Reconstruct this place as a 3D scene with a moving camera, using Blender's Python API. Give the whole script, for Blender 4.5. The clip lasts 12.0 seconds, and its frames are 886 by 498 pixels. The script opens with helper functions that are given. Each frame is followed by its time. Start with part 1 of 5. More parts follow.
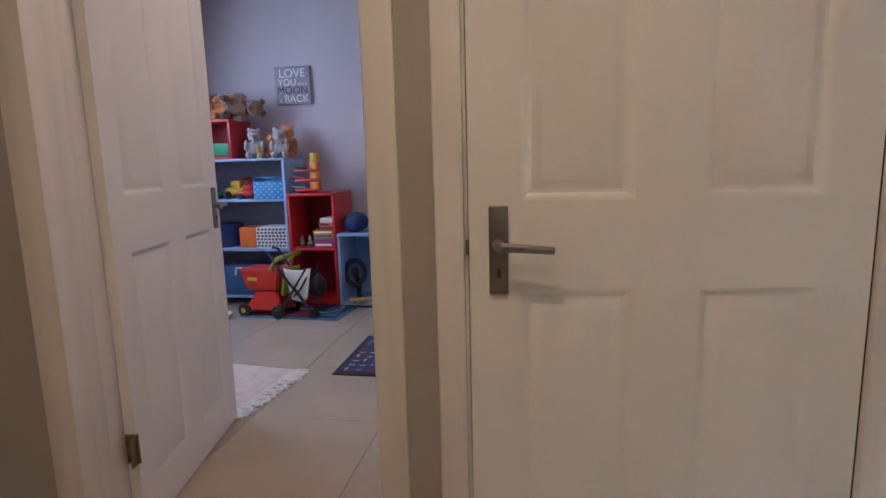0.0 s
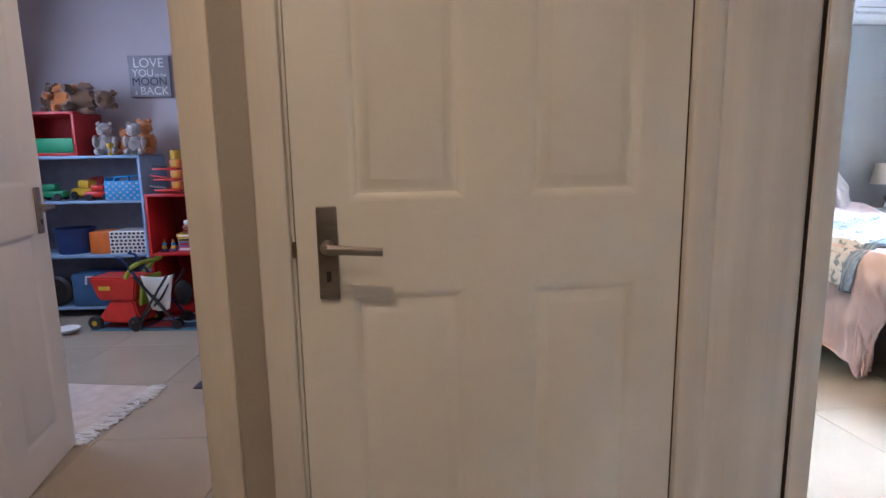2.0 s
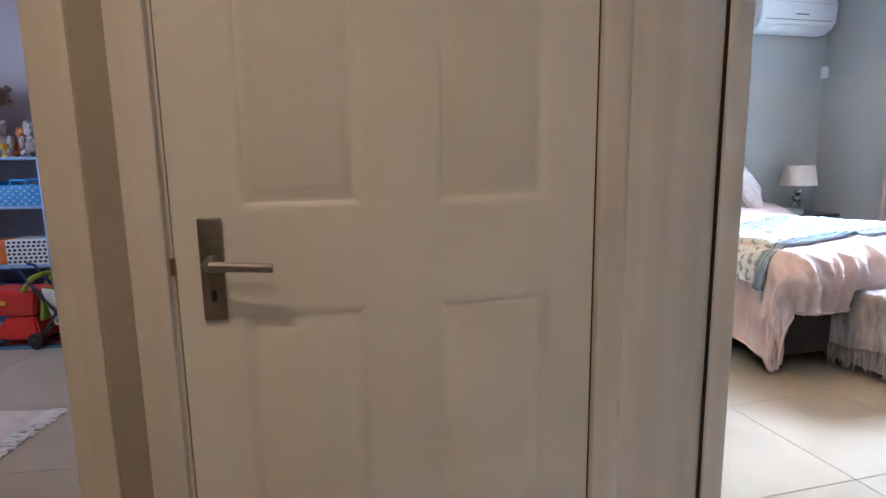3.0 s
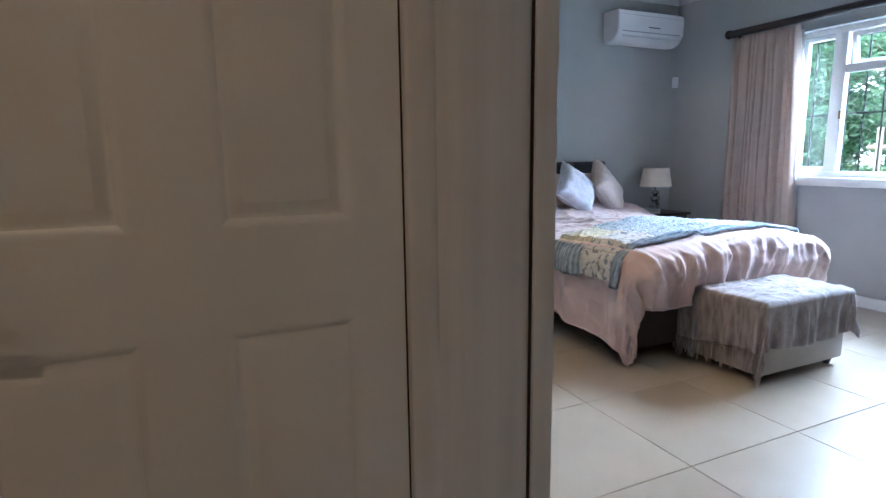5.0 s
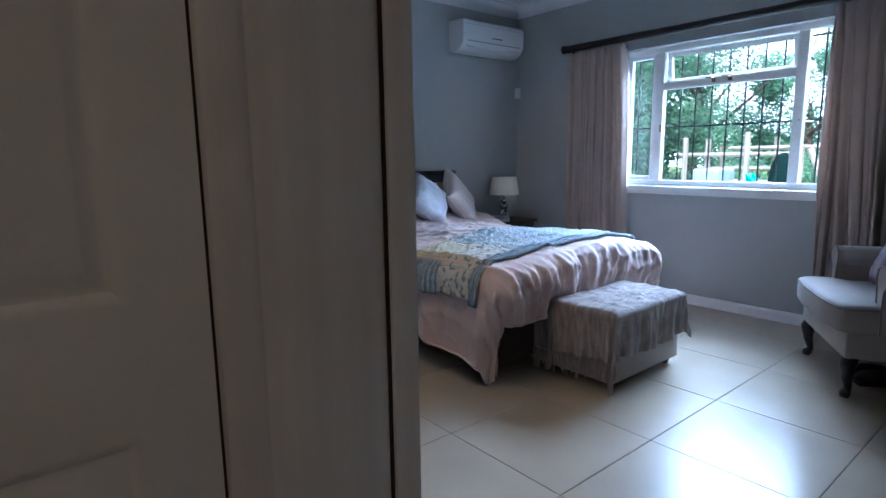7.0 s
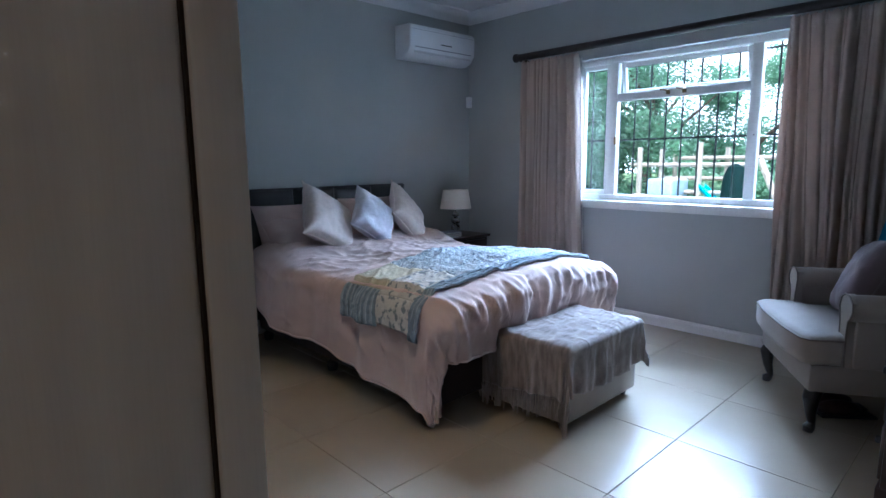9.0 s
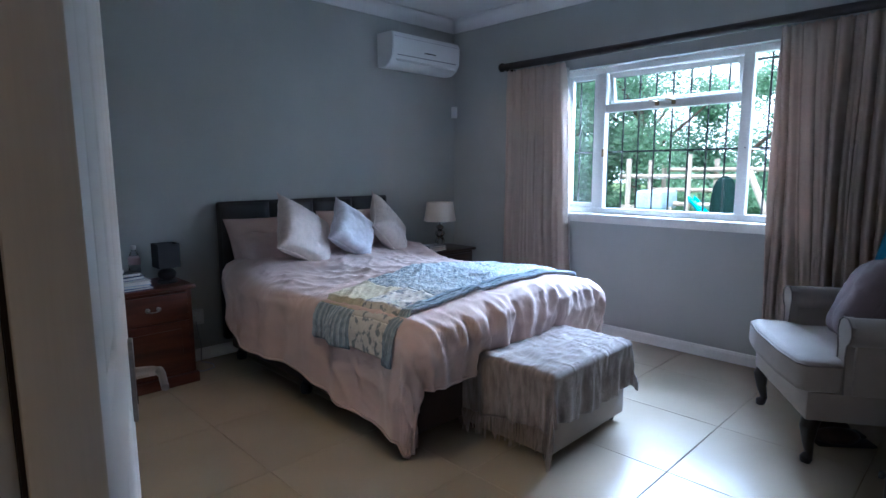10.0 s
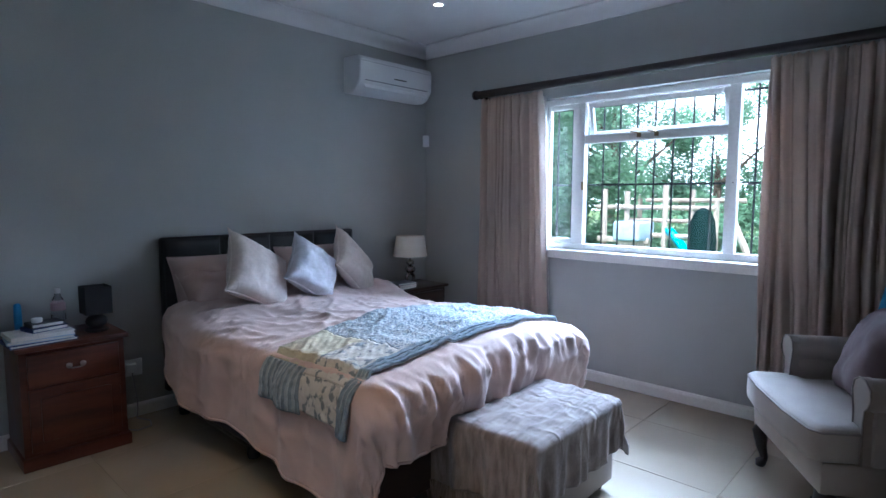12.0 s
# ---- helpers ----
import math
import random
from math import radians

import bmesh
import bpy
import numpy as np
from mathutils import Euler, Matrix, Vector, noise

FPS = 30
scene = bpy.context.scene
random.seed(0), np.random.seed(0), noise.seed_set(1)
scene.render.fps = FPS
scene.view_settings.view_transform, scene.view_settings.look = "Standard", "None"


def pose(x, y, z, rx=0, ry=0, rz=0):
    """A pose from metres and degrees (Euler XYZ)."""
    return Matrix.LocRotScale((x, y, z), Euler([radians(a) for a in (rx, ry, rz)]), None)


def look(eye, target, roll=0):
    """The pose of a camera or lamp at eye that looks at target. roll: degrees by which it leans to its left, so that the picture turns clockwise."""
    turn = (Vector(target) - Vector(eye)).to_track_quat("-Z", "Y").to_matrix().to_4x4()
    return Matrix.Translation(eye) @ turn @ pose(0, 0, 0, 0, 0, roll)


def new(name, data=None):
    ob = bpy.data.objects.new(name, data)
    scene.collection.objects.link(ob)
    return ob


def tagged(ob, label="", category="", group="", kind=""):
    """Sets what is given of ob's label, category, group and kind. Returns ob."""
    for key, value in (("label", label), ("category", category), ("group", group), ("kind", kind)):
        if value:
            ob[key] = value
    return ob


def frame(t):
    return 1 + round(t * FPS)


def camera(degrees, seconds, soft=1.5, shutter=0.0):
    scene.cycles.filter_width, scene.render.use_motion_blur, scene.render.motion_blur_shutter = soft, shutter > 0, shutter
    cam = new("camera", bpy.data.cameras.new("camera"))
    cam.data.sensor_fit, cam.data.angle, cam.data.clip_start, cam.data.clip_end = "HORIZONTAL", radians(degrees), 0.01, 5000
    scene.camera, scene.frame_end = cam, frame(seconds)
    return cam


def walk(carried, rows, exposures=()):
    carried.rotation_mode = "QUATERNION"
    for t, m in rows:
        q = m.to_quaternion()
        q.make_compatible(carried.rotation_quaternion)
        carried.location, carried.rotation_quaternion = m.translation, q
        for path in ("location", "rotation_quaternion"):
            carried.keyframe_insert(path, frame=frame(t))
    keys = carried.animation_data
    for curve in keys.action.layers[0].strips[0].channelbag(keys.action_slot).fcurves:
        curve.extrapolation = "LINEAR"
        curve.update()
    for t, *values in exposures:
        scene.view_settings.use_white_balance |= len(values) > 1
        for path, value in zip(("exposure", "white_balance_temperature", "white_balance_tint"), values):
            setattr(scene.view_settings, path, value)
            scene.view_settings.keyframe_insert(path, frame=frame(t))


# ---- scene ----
cam = camera(77.0, 12.0, soft=1.5)

PATH = [
    (0, (0.16, 0.041, 1.114), (0.047, 2.013, 0.799), -1.5),
    (0.5, (0.184, 0.047, 1.111), (0.152, 2.021, 0.795), -1.2),
    (1, (0.216, 0.047, 1.111), (0.287, 2.02, 0.791), -1.1),
    (1.5, (0.246, 0.056, 1.107), (0.415, 2.022, 0.787), -0.9),
    (2, (0.276, 0.073, 1.109), (0.542, 2.029, 0.785), -1.0),
    (2.5, (0.313, 0.091, 1.113), (0.687, 2.029, 0.792), -0.9),
    (3, (0.353, 0.129, 1.116), (0.828, 2.045, 0.793), -0.9),
    (5, (0.539, 0.149, 1.142), (1.354, 1.946, 0.813), -0.8),
    (5.5, (0.575, 0.197, 1.166), (1.524, 1.925, 0.83), -0.5),
    (6, (0.604, 0.242, 1.202), (1.667, 1.902, 0.861), -0.8),
    (6.5, (0.646, 0.301, 1.205), (1.801, 1.9, 0.87), -0.8),
    (7, (0.674, 0.358, 1.197), (1.93, 1.88, 0.871), -0.7),
    (9, (0.95, 0.51, 1.259), (2.312, 1.941, 0.949), -0.5),
    (9.5, (1.026, 0.54, 1.266), (2.404, 1.96, 0.969), -0.3),
    (10, (1.105, 0.584, 1.279), (2.495, 1.995, 1.0), -0.2),
    (10.5, (1.172, 0.667, 1.289), (2.586, 2.06, 1.047), -0.0),
    (11, (1.227, 0.729, 1.295), (2.663, 2.105, 1.086), 0.0),
    (11.5, (1.294, 0.769, 1.309), (2.745, 2.133, 1.117), 0.1),
    (12, (1.361, 0.789, 1.33), (2.821, 2.143, 1.142), 0.2),
]
EXPOSURES = [(0.0, 3.1, 5100, 14), (2.0, 3.05, 5150, 14), (3.2, 2.8, 5180, 13), (4.8, 1.95, 5100, 12), (5.5, 1.65, 4950, 12), (7.0, 1.04, 4700, 11), (9.0, 1.09, 4800, 11), (12.0, 1.17, 5000, 13)]
walk(cam, [(t, look(eye, target, roll)) for t, eye, target, roll in PATH], EXPOSURES)

# ---- light ----
SUN_EL, SUN_AZ = 58.0, 250.0
world = bpy.data.worlds.new("sky")
scene.world = world
world.use_nodes = True
wn, wl = world.node_tree.nodes, world.node_tree.links
wn.clear()
sky = wn.new("ShaderNodeTexSky")
sky.sky_type, sky.sun_disc = "NISHITA", False
sky.dust_density, sky.air_density = 5.0, 1.0
sky.sun_elevation, sky.sun_rotation = radians(SUN_EL), radians(SUN_AZ)
bg = wn.new("ShaderNodeBackground")
bg.inputs["Strength"].default_value = 0.15
wo = wn.new("ShaderNodeOutputWorld")
wl.new(sky.outputs[0], bg.inputs[0])
wl.new(bg.outputs[0], wo.inputs[0])


def lamp(name, kind, m, energy, color, **more):
    d = bpy.data.lights.new(name, kind)
    d.energy, d.color = energy, color
    for k, v in more.items():
        if k == "angle":
            d.angle = v
        elif k == "size":
            d.size = v
        elif k == "size_y":
            d.shape, d.size_y = "RECTANGLE", v
        elif k == "radius":
            d.shadow_soft_size = v
        elif k == "cone":
            d.spot_size, d.spot_blend = v
    ob = new(name, d)
    ob.matrix_basis = m
    return ob


az, el = radians(SUN_AZ), radians(SUN_EL)
sun_dir = Vector((math.sin(az) * math.cos(el), math.cos(az) * math.cos(el), math.sin(el)))
lamp("sun", "SUN", look(sun_dir * 30, (0, 0, 0)), 4.8, (1.0, 0.95, 0.87), angle=radians(0.6))
# unseen lamps add daylight: outside above the bedroom window, inside before the playroom one
lamp("bedroom_sky_fill", "AREA", look((7.3, 2.35, 3.15), (4.6, 2.35, 1.2)), 440, (0.78, 0.89, 1.0), size=2.6, size_y=1.3)
KM = Matrix.Translation((0.011, 1.15, 0)) @ Matrix.Rotation(radians(-6.7), 4, "Z")
lamp("playroom_window_fill", "AREA", KM @ look((-2.60, 1.95, 1.55), (0.5, 2.0, 0.7)), 3.6, (0.88, 0.89, 1.0), size=1.2, size_y=1.2)
WARM = (1.0, 0.65, 0.33)

# ---- materials ----


def mk(name, base, rough=0.5, metal=0.0, var=0.08, scale=6.0, fine=0.04, fscale=120.0, bump=0.1, bdist=0.002, coat=0.0, spec=0.5,
       rand=0.0, sheen=0.0, stretch=(1, 1, 1), tint=None, emit=None, trans=0.0, cut=(0.3, 0.7)):
    m = bpy.data.materials.new(name)
    m.use_nodes = True
    n, l = m.node_tree.nodes, m.node_tree.links
    b = n["Principled BSDF"]
    tc = n.new("ShaderNodeTexCoord")
    mp = n.new("ShaderNodeMapping")
    mp.inputs["Scale"].default_value = stretch
    l.new(tc.outputs["Object"], mp.inputs[0])
    big, sm = n.new("ShaderNodeTexNoise"), n.new("ShaderNodeTexNoise")
    for t, sc, det in ((big, scale, 5), (sm, fscale, 3)):
        t.inputs["Scale"].default_value, t.inputs["Detail"].default_value = sc, det
        l.new(mp.outputs[0], t.inputs["Vector"])
    mix = n.new("ShaderNodeMix")
    mix.data_type = "RGBA"
    lo = tint or tuple(c * (1 - 2 * var) for c in base)
    hi = tuple(min(1, c * (1 + 2 * var)) for c in base) if not tint else base
    mix.inputs["A"].default_value, mix.inputs["B"].default_value = (*lo, 1), (*hi, 1)
    ramp = n.new("ShaderNodeMapRange")
    ramp.inputs["From Min"].default_value, ramp.inputs["From Max"].default_value = cut
    l.new(big.outputs["Fac"], ramp.inputs["Value"])
    l.new(ramp.outputs[0], mix.inputs["Factor"])
    val = n.new("ShaderNodeHueSaturation")
    l.new(mix.outputs["Result"], val.inputs["Color"])
    mr = n.new("ShaderNodeMapRange")
    mr.inputs["From Min"].default_value, mr.inputs["From Max"].default_value = 0.3, 0.7
    mr.inputs["To Min"].default_value, mr.inputs["To Max"].default_value = 1 - fine, 1 + fine
    l.new(sm.outputs["Fac"], mr.inputs["Value"])
    if rand:
        oi = n.new("ShaderNodeObjectInfo")
        rr = n.new("ShaderNodeMapRange")
        rr.inputs["To Min"].default_value, rr.inputs["To Max"].default_value = 1 - rand, 1 + rand
        l.new(oi.outputs["Random"], rr.inputs["Value"])
        mul = n.new("ShaderNodeMath")
        mul.operation = "MULTIPLY"
        l.new(rr.outputs[0], mul.inputs[0])
        l.new(mr.outputs[0], mul.inputs[1])
        l.new(mul.outputs[0], val.inputs["Value"])
    else:
        l.new(mr.outputs[0], val.inputs["Value"])
    l.new(val.outputs[0], b.inputs["Base Color"])
    rv = n.new("ShaderNodeMapRange")
    rv.inputs["To Min"].default_value, rv.inputs["To Max"].default_value = max(0.02, rough - 0.08), min(1, rough + 0.08)
    l.new(big.outputs["Fac"], rv.inputs["Value"])
    l.new(rv.outputs[0], b.inputs["Roughness"])
    b.inputs["Metallic"].default_value = metal
    b.inputs["Specular IOR Level"].default_value = spec
    b.inputs["Coat Weight"].default_value = coat
    b.inputs["Sheen Weight"].default_value = sheen
    if bump:
        bp = n.new("ShaderNodeBump")
        bp.inputs["Strength"].default_value, bp.inputs["Distance"].default_value = bump, bdist
        l.new(sm.outputs["Fac"], bp.inputs["Height"])
        l.new(bp.outputs[0], b.inputs["Normal"])
    if trans:
        tr = n.new("ShaderNodeBsdfTranslucent")
        l.new(val.outputs[0], tr.inputs["Color"])
        ms = n.new("ShaderNodeMixShader")
        ms.inputs["Fac"].default_value = trans
        l.new(b.outputs[0], ms.inputs[1])
        l.new(tr.outputs[0], ms.inputs[2])
        l.new(ms.outputs[0], n["Material Output"].inputs["Surface"])
    if emit:
        b.inputs["Emission Color"].default_value, b.inputs["Emission Strength"].default_value = (*emit[0], 1), emit[1]
    return m


def glass(name, color=(0.95, 0.98, 0.97), rough=0.0):
    m = bpy.data.materials.new(name)
    m.use_nodes = True
    b = m.node_tree.nodes["Principled BSDF"]
    b.inputs["Base Color"].default_value = (*color, 1)
    b.inputs["Transmission Weight"].default_value, b.inputs["Roughness"].default_value, b.inputs["IOR"].default_value = 1, rough, 1.45
    return m


WALL = mk("bedroom wall paint", (0.43, 0.44, 0.425), 0.55, var=0.02, scale=2.5, fscale=260, bump=0.12, spec=0.3)
HALLWALL = mk("hall wall paint", (0.40, 0.37, 0.33), 0.6, var=0.03, scale=3, fscale=260, bump=0.12, spec=0.3)
KIDWALL = mk("playroom wall paint", (0.54, 0.50, 0.53), 0.6, var=0.02, scale=3, fscale=260, bump=0.12, spec=0.3)
CEIL = mk("ceiling paint", (0.74, 0.74, 0.74), 0.7, var=0.02, scale=3, fscale=200, bump=0.05)
WHITE = mk("white gloss enamel", (0.80, 0.79, 0.76), 0.37, var=0.02, scale=5, fscale=60, bump=0.05, bdist=0.001)
DOORW = mk("white painted door", (0.78, 0.76, 0.72), 0.42, var=0.012, scale=3, fine=0.012, fscale=140, bump=0.04, bdist=0.0006)
FRAMEW = mk("cream painted frame", (0.75, 0.71, 0.66), 0.42, var=0.03, scale=3, fine=0.02, fscale=60, bump=0.05, bdist=0.0008, stretch=(7, 7, 0.25))
SEAL = mk("dark seal strip", (0.02, 0.011, 0.007), 0.8, var=0.1)
TILE = mk("porcelain floor tile", (0.41, 0.35, 0.27), 0.21, spec=0.22, var=0.03, scale=2.5, fine=0.03, fscale=300, bump=0.02, bdist=0.0006, rand=0.03)
GROUT = mk("grout", (0.30, 0.27, 0.23), 0.9, var=0.1, scale=10)
DUVET = mk("dusty pink cotton", (0.60, 0.452, 0.405), 0.75, var=0.035, scale=5, fine=0.05, fscale=500, bump=0.25, bdist=0.001, sheen=0.25)
PINK2 = mk("pale blush brocade", (0.60, 0.51, 0.46), 0.5, var=0.02, scale=30, cut=(0.46, 0.52), fine=0.05, fscale=300, bump=0.5, bdist=0.003, sheen=0.3)
SILVER = mk("silver blue satin", (0.60, 0.60, 0.67), 0.40, var=0.03, scale=26, cut=(0.46, 0.52), fine=0.04, fscale=300, bump=0.5, bdist=0.003, sheen=0.3)
LEATHER = mk("dark brown leather", (0.014, 0.013, 0.015), 0.40, var=0.15, scale=8, fine=0.08, fscale=220, bump=0.3, bdist=0.001)
BASE = mk("dark bed base cloth", (0.035, 0.025, 0.025), 0.8, var=0.1, scale=10, fscale=300, bump=0.2)
QFIELD = mk("quilted blue floral cotton", (0.62, 0.65, 0.65), 0.8, var=0.2, scale=95, cut=(0.40, 0.60), tint=(0.20, 0.27, 0.33), fine=0.10, fscale=90, bump=0.9, bdist=0.006)
QFLOR = mk("cream floral patch", (0.62, 0.60, 0.54), 0.8, var=0.2, scale=30, cut=(0.40, 0.47), tint=(0.22, 0.25, 0.26), fine=0.06, fscale=200, bump=0.5, bdist=0.003)
QYEL = mk("pale yellow patch", (0.56, 0.52, 0.37), 0.8, var=0.05, scale=20, fscale=200, bump=0.5, bdist=0.003)
QSTRIPE = mk("pale blue stripe cotton", (0.36, 0.42, 0.46), 0.8, var=0.1, scale=30, fscale=200, bump=0.5, bdist=0.003)
QBLUE = mk("blue border cotton", (0.22, 0.28, 0.33), 0.8, var=0.15, scale=30, fscale=200, bump=0.5, bdist=0.003)
CREAM = mk("cream upholstery", (0.33, 0.28, 0.24), 0.75, var=0.04, scale=7, fine=0.05, fscale=420, bump=0.25, bdist=0.001, sheen=0.2)
PIPING = mk("taupe cord", (0.22, 0.185, 0.165), 0.75, var=0.04, scale=30)
MAUVE = mk("mauve cushion cotton", (0.15, 0.107, 0.112), 0.7, var=0.06, scale=6, fine=0.06, fscale=400, bump=0.25)
THROW = mk("woven taupe throw", (0.27, 0.225, 0.205), 0.85, var=0.2, scale=9, fine=0.25, fscale=160, bump=0.8, bdist=0.003, stretch=(1, 5, 1), sheen=0.3)
CURT = mk("beige linen curtain", (0.60, 0.49, 0.42), 0.8, var=0.06, scale=7, fine=0.06, fscale=400, bump=0.2, trans=0.38, stretch=(1, 1, 0.15), sheen=0.2)
LINING = mk("white curtain lining", (0.78, 0.76, 0.74), 0.8, trans=0.6, var=0.03, scale=7)
DARKROD = mk("dark stained pole", (0.03, 0.022, 0.02), 0.4, var=0.15, scale=12, stretch=(1, 0.2, 1))
MAHOG = mk("mahogany varnished wood", (0.08, 0.020, 0.011), 0.36, var=0.25, scale=5, fine=0.12, fscale=60, bump=0.1, stretch=(0.5, 4, 4), coat=0.2)
DARKW = mk("dark brown wood", (0.04, 0.02, 0.015), 0.37, var=0.25, scale=5, fine=0.12, fscale=60, bump=0.1, stretch=(0.5, 4, 4), coat=0.2)
BLACKW = mk("ebonised chair leg", (0.018, 0.014, 0.013), 0.37, var=0.1)
BLACK = mk("black plastic", (0.015, 0.015, 0.017), 0.45, var=0.1, scale=20)
BLACKCLOTH = mk("black fabric", (0.02, 0.02, 0.023), 0.8, var=0.1, scale=20)
CHROME = mk("polished chrome", (0.55, 0.55, 0.55), 0.12, 1.0, var=0.05, bump=0)
BRUSH = mk("brushed nickel", (0.30, 0.27, 0.25), 0.34, 1.0, var=0.08, scale=12, fine=0.1, fscale=200, bump=0.05, stretch=(1, 1, 6))
BRASS = mk("old brass", (0.30, 0.22, 0.12), 0.35, 1.0, var=0.15, scale=20)
SHADE = mk("cream lamp shade", (0.74, 0.68, 0.60), 0.8, var=0.03, fscale=300, bump=0.2)
ACW = mk("air conditioner plastic", (0.78, 0.79, 0.80), 0.37, var=0.01, scale=4, bump=0)
PLASTW = mk("white plastic", (0.78, 0.78, 0.76), 0.4, var=0.02, bump=0.02)
GREYP = mk("grey plastic", (0.25, 0.26, 0.28), 0.45, var=0.05)
PAPER = mk("paper pages", (0.72, 0.70, 0.65), 0.8, var=0.05, scale=30)
BARS = mk("black burglar bar", (0.02, 0.025, 0.025), 0.5, var=0.1)
PANE = glass("window glass")
BOTTLE = glass("clear plastic bottle", (0.86, 0.88, 0.94), 0.08)


def creases(mat, scale, dist, stretch=(1, 1, 1), strength=0.6):
    """Adds soft ridged wrinkles of a larger size to a cloth."""
    n, l = mat.node_tree.nodes, mat.node_tree.links
    b = n["Principled BSDF"]
    tc, mp, nz = n.new("ShaderNodeTexCoord"), n.new("ShaderNodeMapping"), n.new("ShaderNodeTexNoise")
    mp.inputs["Scale"].default_value = stretch
    nz.noise_type, nz.normalize = "RIDGED_MULTIFRACTAL", True
    nz.inputs["Scale"].default_value, nz.inputs["Detail"].default_value, nz.inputs["Distortion"].default_value = scale, 3, 0.8
    bp = n.new("ShaderNodeBump")
    bp.inputs["Strength"].default_value, bp.inputs["Distance"].default_value = strength, dist
    l.new(tc.outputs["Object"], mp.inputs[0])
    l.new(mp.outputs[0], nz.inputs["Vector"])
    l.new(nz.outputs["Fac"], bp.inputs["Height"])
    old = b.inputs["Normal"].links[0].from_socket
    l.new(old, bp.inputs["Normal"])
    l.new(bp.outputs[0], b.inputs["Normal"])


creases(DUVET, 4.5, 0.014, strength=0.5)
creases(THROW, 6.0, 0.022, (2.2, 0.8, 0.8), 1.0)
creases(PINK2, 14.0, 0.006)
creases(SILVER, 16.0, 0.006)
creases(CURT, 5.0, 0.006, (1, 1, 0.2))


def plain(name, color, rough=0.45, **k):
    return mk(name, color, rough, var=0.06, scale=14, fscale=150, bump=0.08, **k)


RED = plain("red paint", (0.46, 0.02, 0.022), 0.35)
REDP = plain("red plastic", (0.55, 0.03, 0.02), 0.35)
SKYB = plain("pale blue paint", (0.28, 0.42, 0.62), 0.4)
BLUEP = plain("bright blue plastic", (0.04, 0.28, 0.62), 0.4)
NAVY = plain("navy blue fabric", (0.02, 0.04, 0.14), 0.7)
YEL = plain("yellow plastic", (0.62, 0.40, 0.03), 0.4)
ORANGE = plain("orange plastic", (0.65, 0.16, 0.02), 0.4)
GREEN = plain("green plastic", (0.03, 0.28, 0.12), 0.45)
LIME = plain("lime plastic", (0.26, 0.32, 0.03), 0.45)
TEAL = plain("teal fabric", (0.0, 0.16, 0.27), 0.7)
SAND = plain("sandy plush", (0.40, 0.25, 0.12), 0.95, sheen=0.6)
BROWN = plain("brown plush", (0.16, 0.085, 0.045), 0.95, sheen=0.6)
GREYPL = plain("grey plush", (0.40, 0.37, 0.36), 0.95, sheen=0.6)
FOXY = plain("orange plush", (0.55, 0.20, 0.05), 0.95, sheen=0.6)
SIGNG = plain("grey painted board", (0.30, 0.30, 0.33), 0.6)
SIGNW = plain("white lettering", (0.78, 0.78, 0.78), 0.6)
SIGNB = plain("dark lettering", (0.05, 0.055, 0.08), 0.6)
RUGR = plain("red rug pile", (0.38, 0.03, 0.03), 0.95)
RUGT = plain("blue rug border", (0.07, 0.18, 0.26), 0.95)
RUGD = plain("dark rug pile", (0.05, 0.045, 0.09), 0.95)
RUGW = plain("white cotton rug", (0.62, 0.53, 0.47), 0.95)
GRASS = mk("lawn", (0.10, 0.16, 0.04), 0.9, var=0.25, scale=1.5, fine=0.3, fscale=40)
LEAF = mk("green leaves", (0.16, 0.30, 0.17), 0.5, var=0.3, scale=1.2, fine=0.3, fscale=9, trans=0.5)
LEAF2 = mk("dark green leaves", (0.11, 0.21, 0.11), 0.5, var=0.3, scale=1.2, fine=0.3, fscale=9, trans=0.45)
BARK = mk("bark", (0.12, 0.085, 0.06), 0.9, var=0.25, scale=8, bump=0.6, bdist=0.01)
POLE = mk("weathered pine pole", (0.36, 0.30, 0.24), 0.8, var=0.15, scale=6, stretch=(3, 3, 0.5))
EXTW = mk("outside plaster", (0.55, 0.52, 0.47), 0.8, var=0.06)
SLIDE = plain("turquoise slide", (0.02, 0.35, 0.45), 0.35)
TANK = plain("pale blue tank", (0.35, 0.45, 0.58), 0.5)
UMBG = plain("dark green canvas", (0.004, 0.014, 0.012), 0.8)
UMBG.node_tree.nodes["Principled BSDF"].inputs["Specular IOR Level"].default_value = 0.08
HAZE = mk("bright hazy sky", (0.8, 0.8, 0.8), 0.9, var=0.01, bump=0, emit=((0.95, 1.0, 1.0), 1.05))
BULB = mk("lit downlight lens", (0.9, 0.85, 0.75), 0.5, emit=((1.0, 0.86, 0.66), 14.0), bump=0)

# ---- building helpers ----
INV = {}


def root_of(ob):
    while ob.parent:
        ob = ob.parent
    return ob


def mesh_ob(name, bm, mat, smooth=True, angle=35):
    bmesh.ops.recalc_face_normals(bm, faces=bm.faces)
    me = bpy.data.meshes.new(name)
    bm.to_mesh(me)
    bm.free()
    me.materials.append(mat)
    if smooth:
        me.shade_smooth()
        me.set_sharp_from_angle(angle=radians(angle))
    return new(name, me)


def thing(name, base, label, category, group="", m=None):
    """An Empty at the base of a thing. base: the shapes of its parts are given in the room; m: they are given in the thing's own space."""
    ob = new(name)
    ob.empty_display_size = 0.1
    if m is None:
        m = Matrix.Translation(base)
        INV[ob.name] = m.inverted()
    ob.matrix_basis = m
    return tagged(ob, label, category, group)


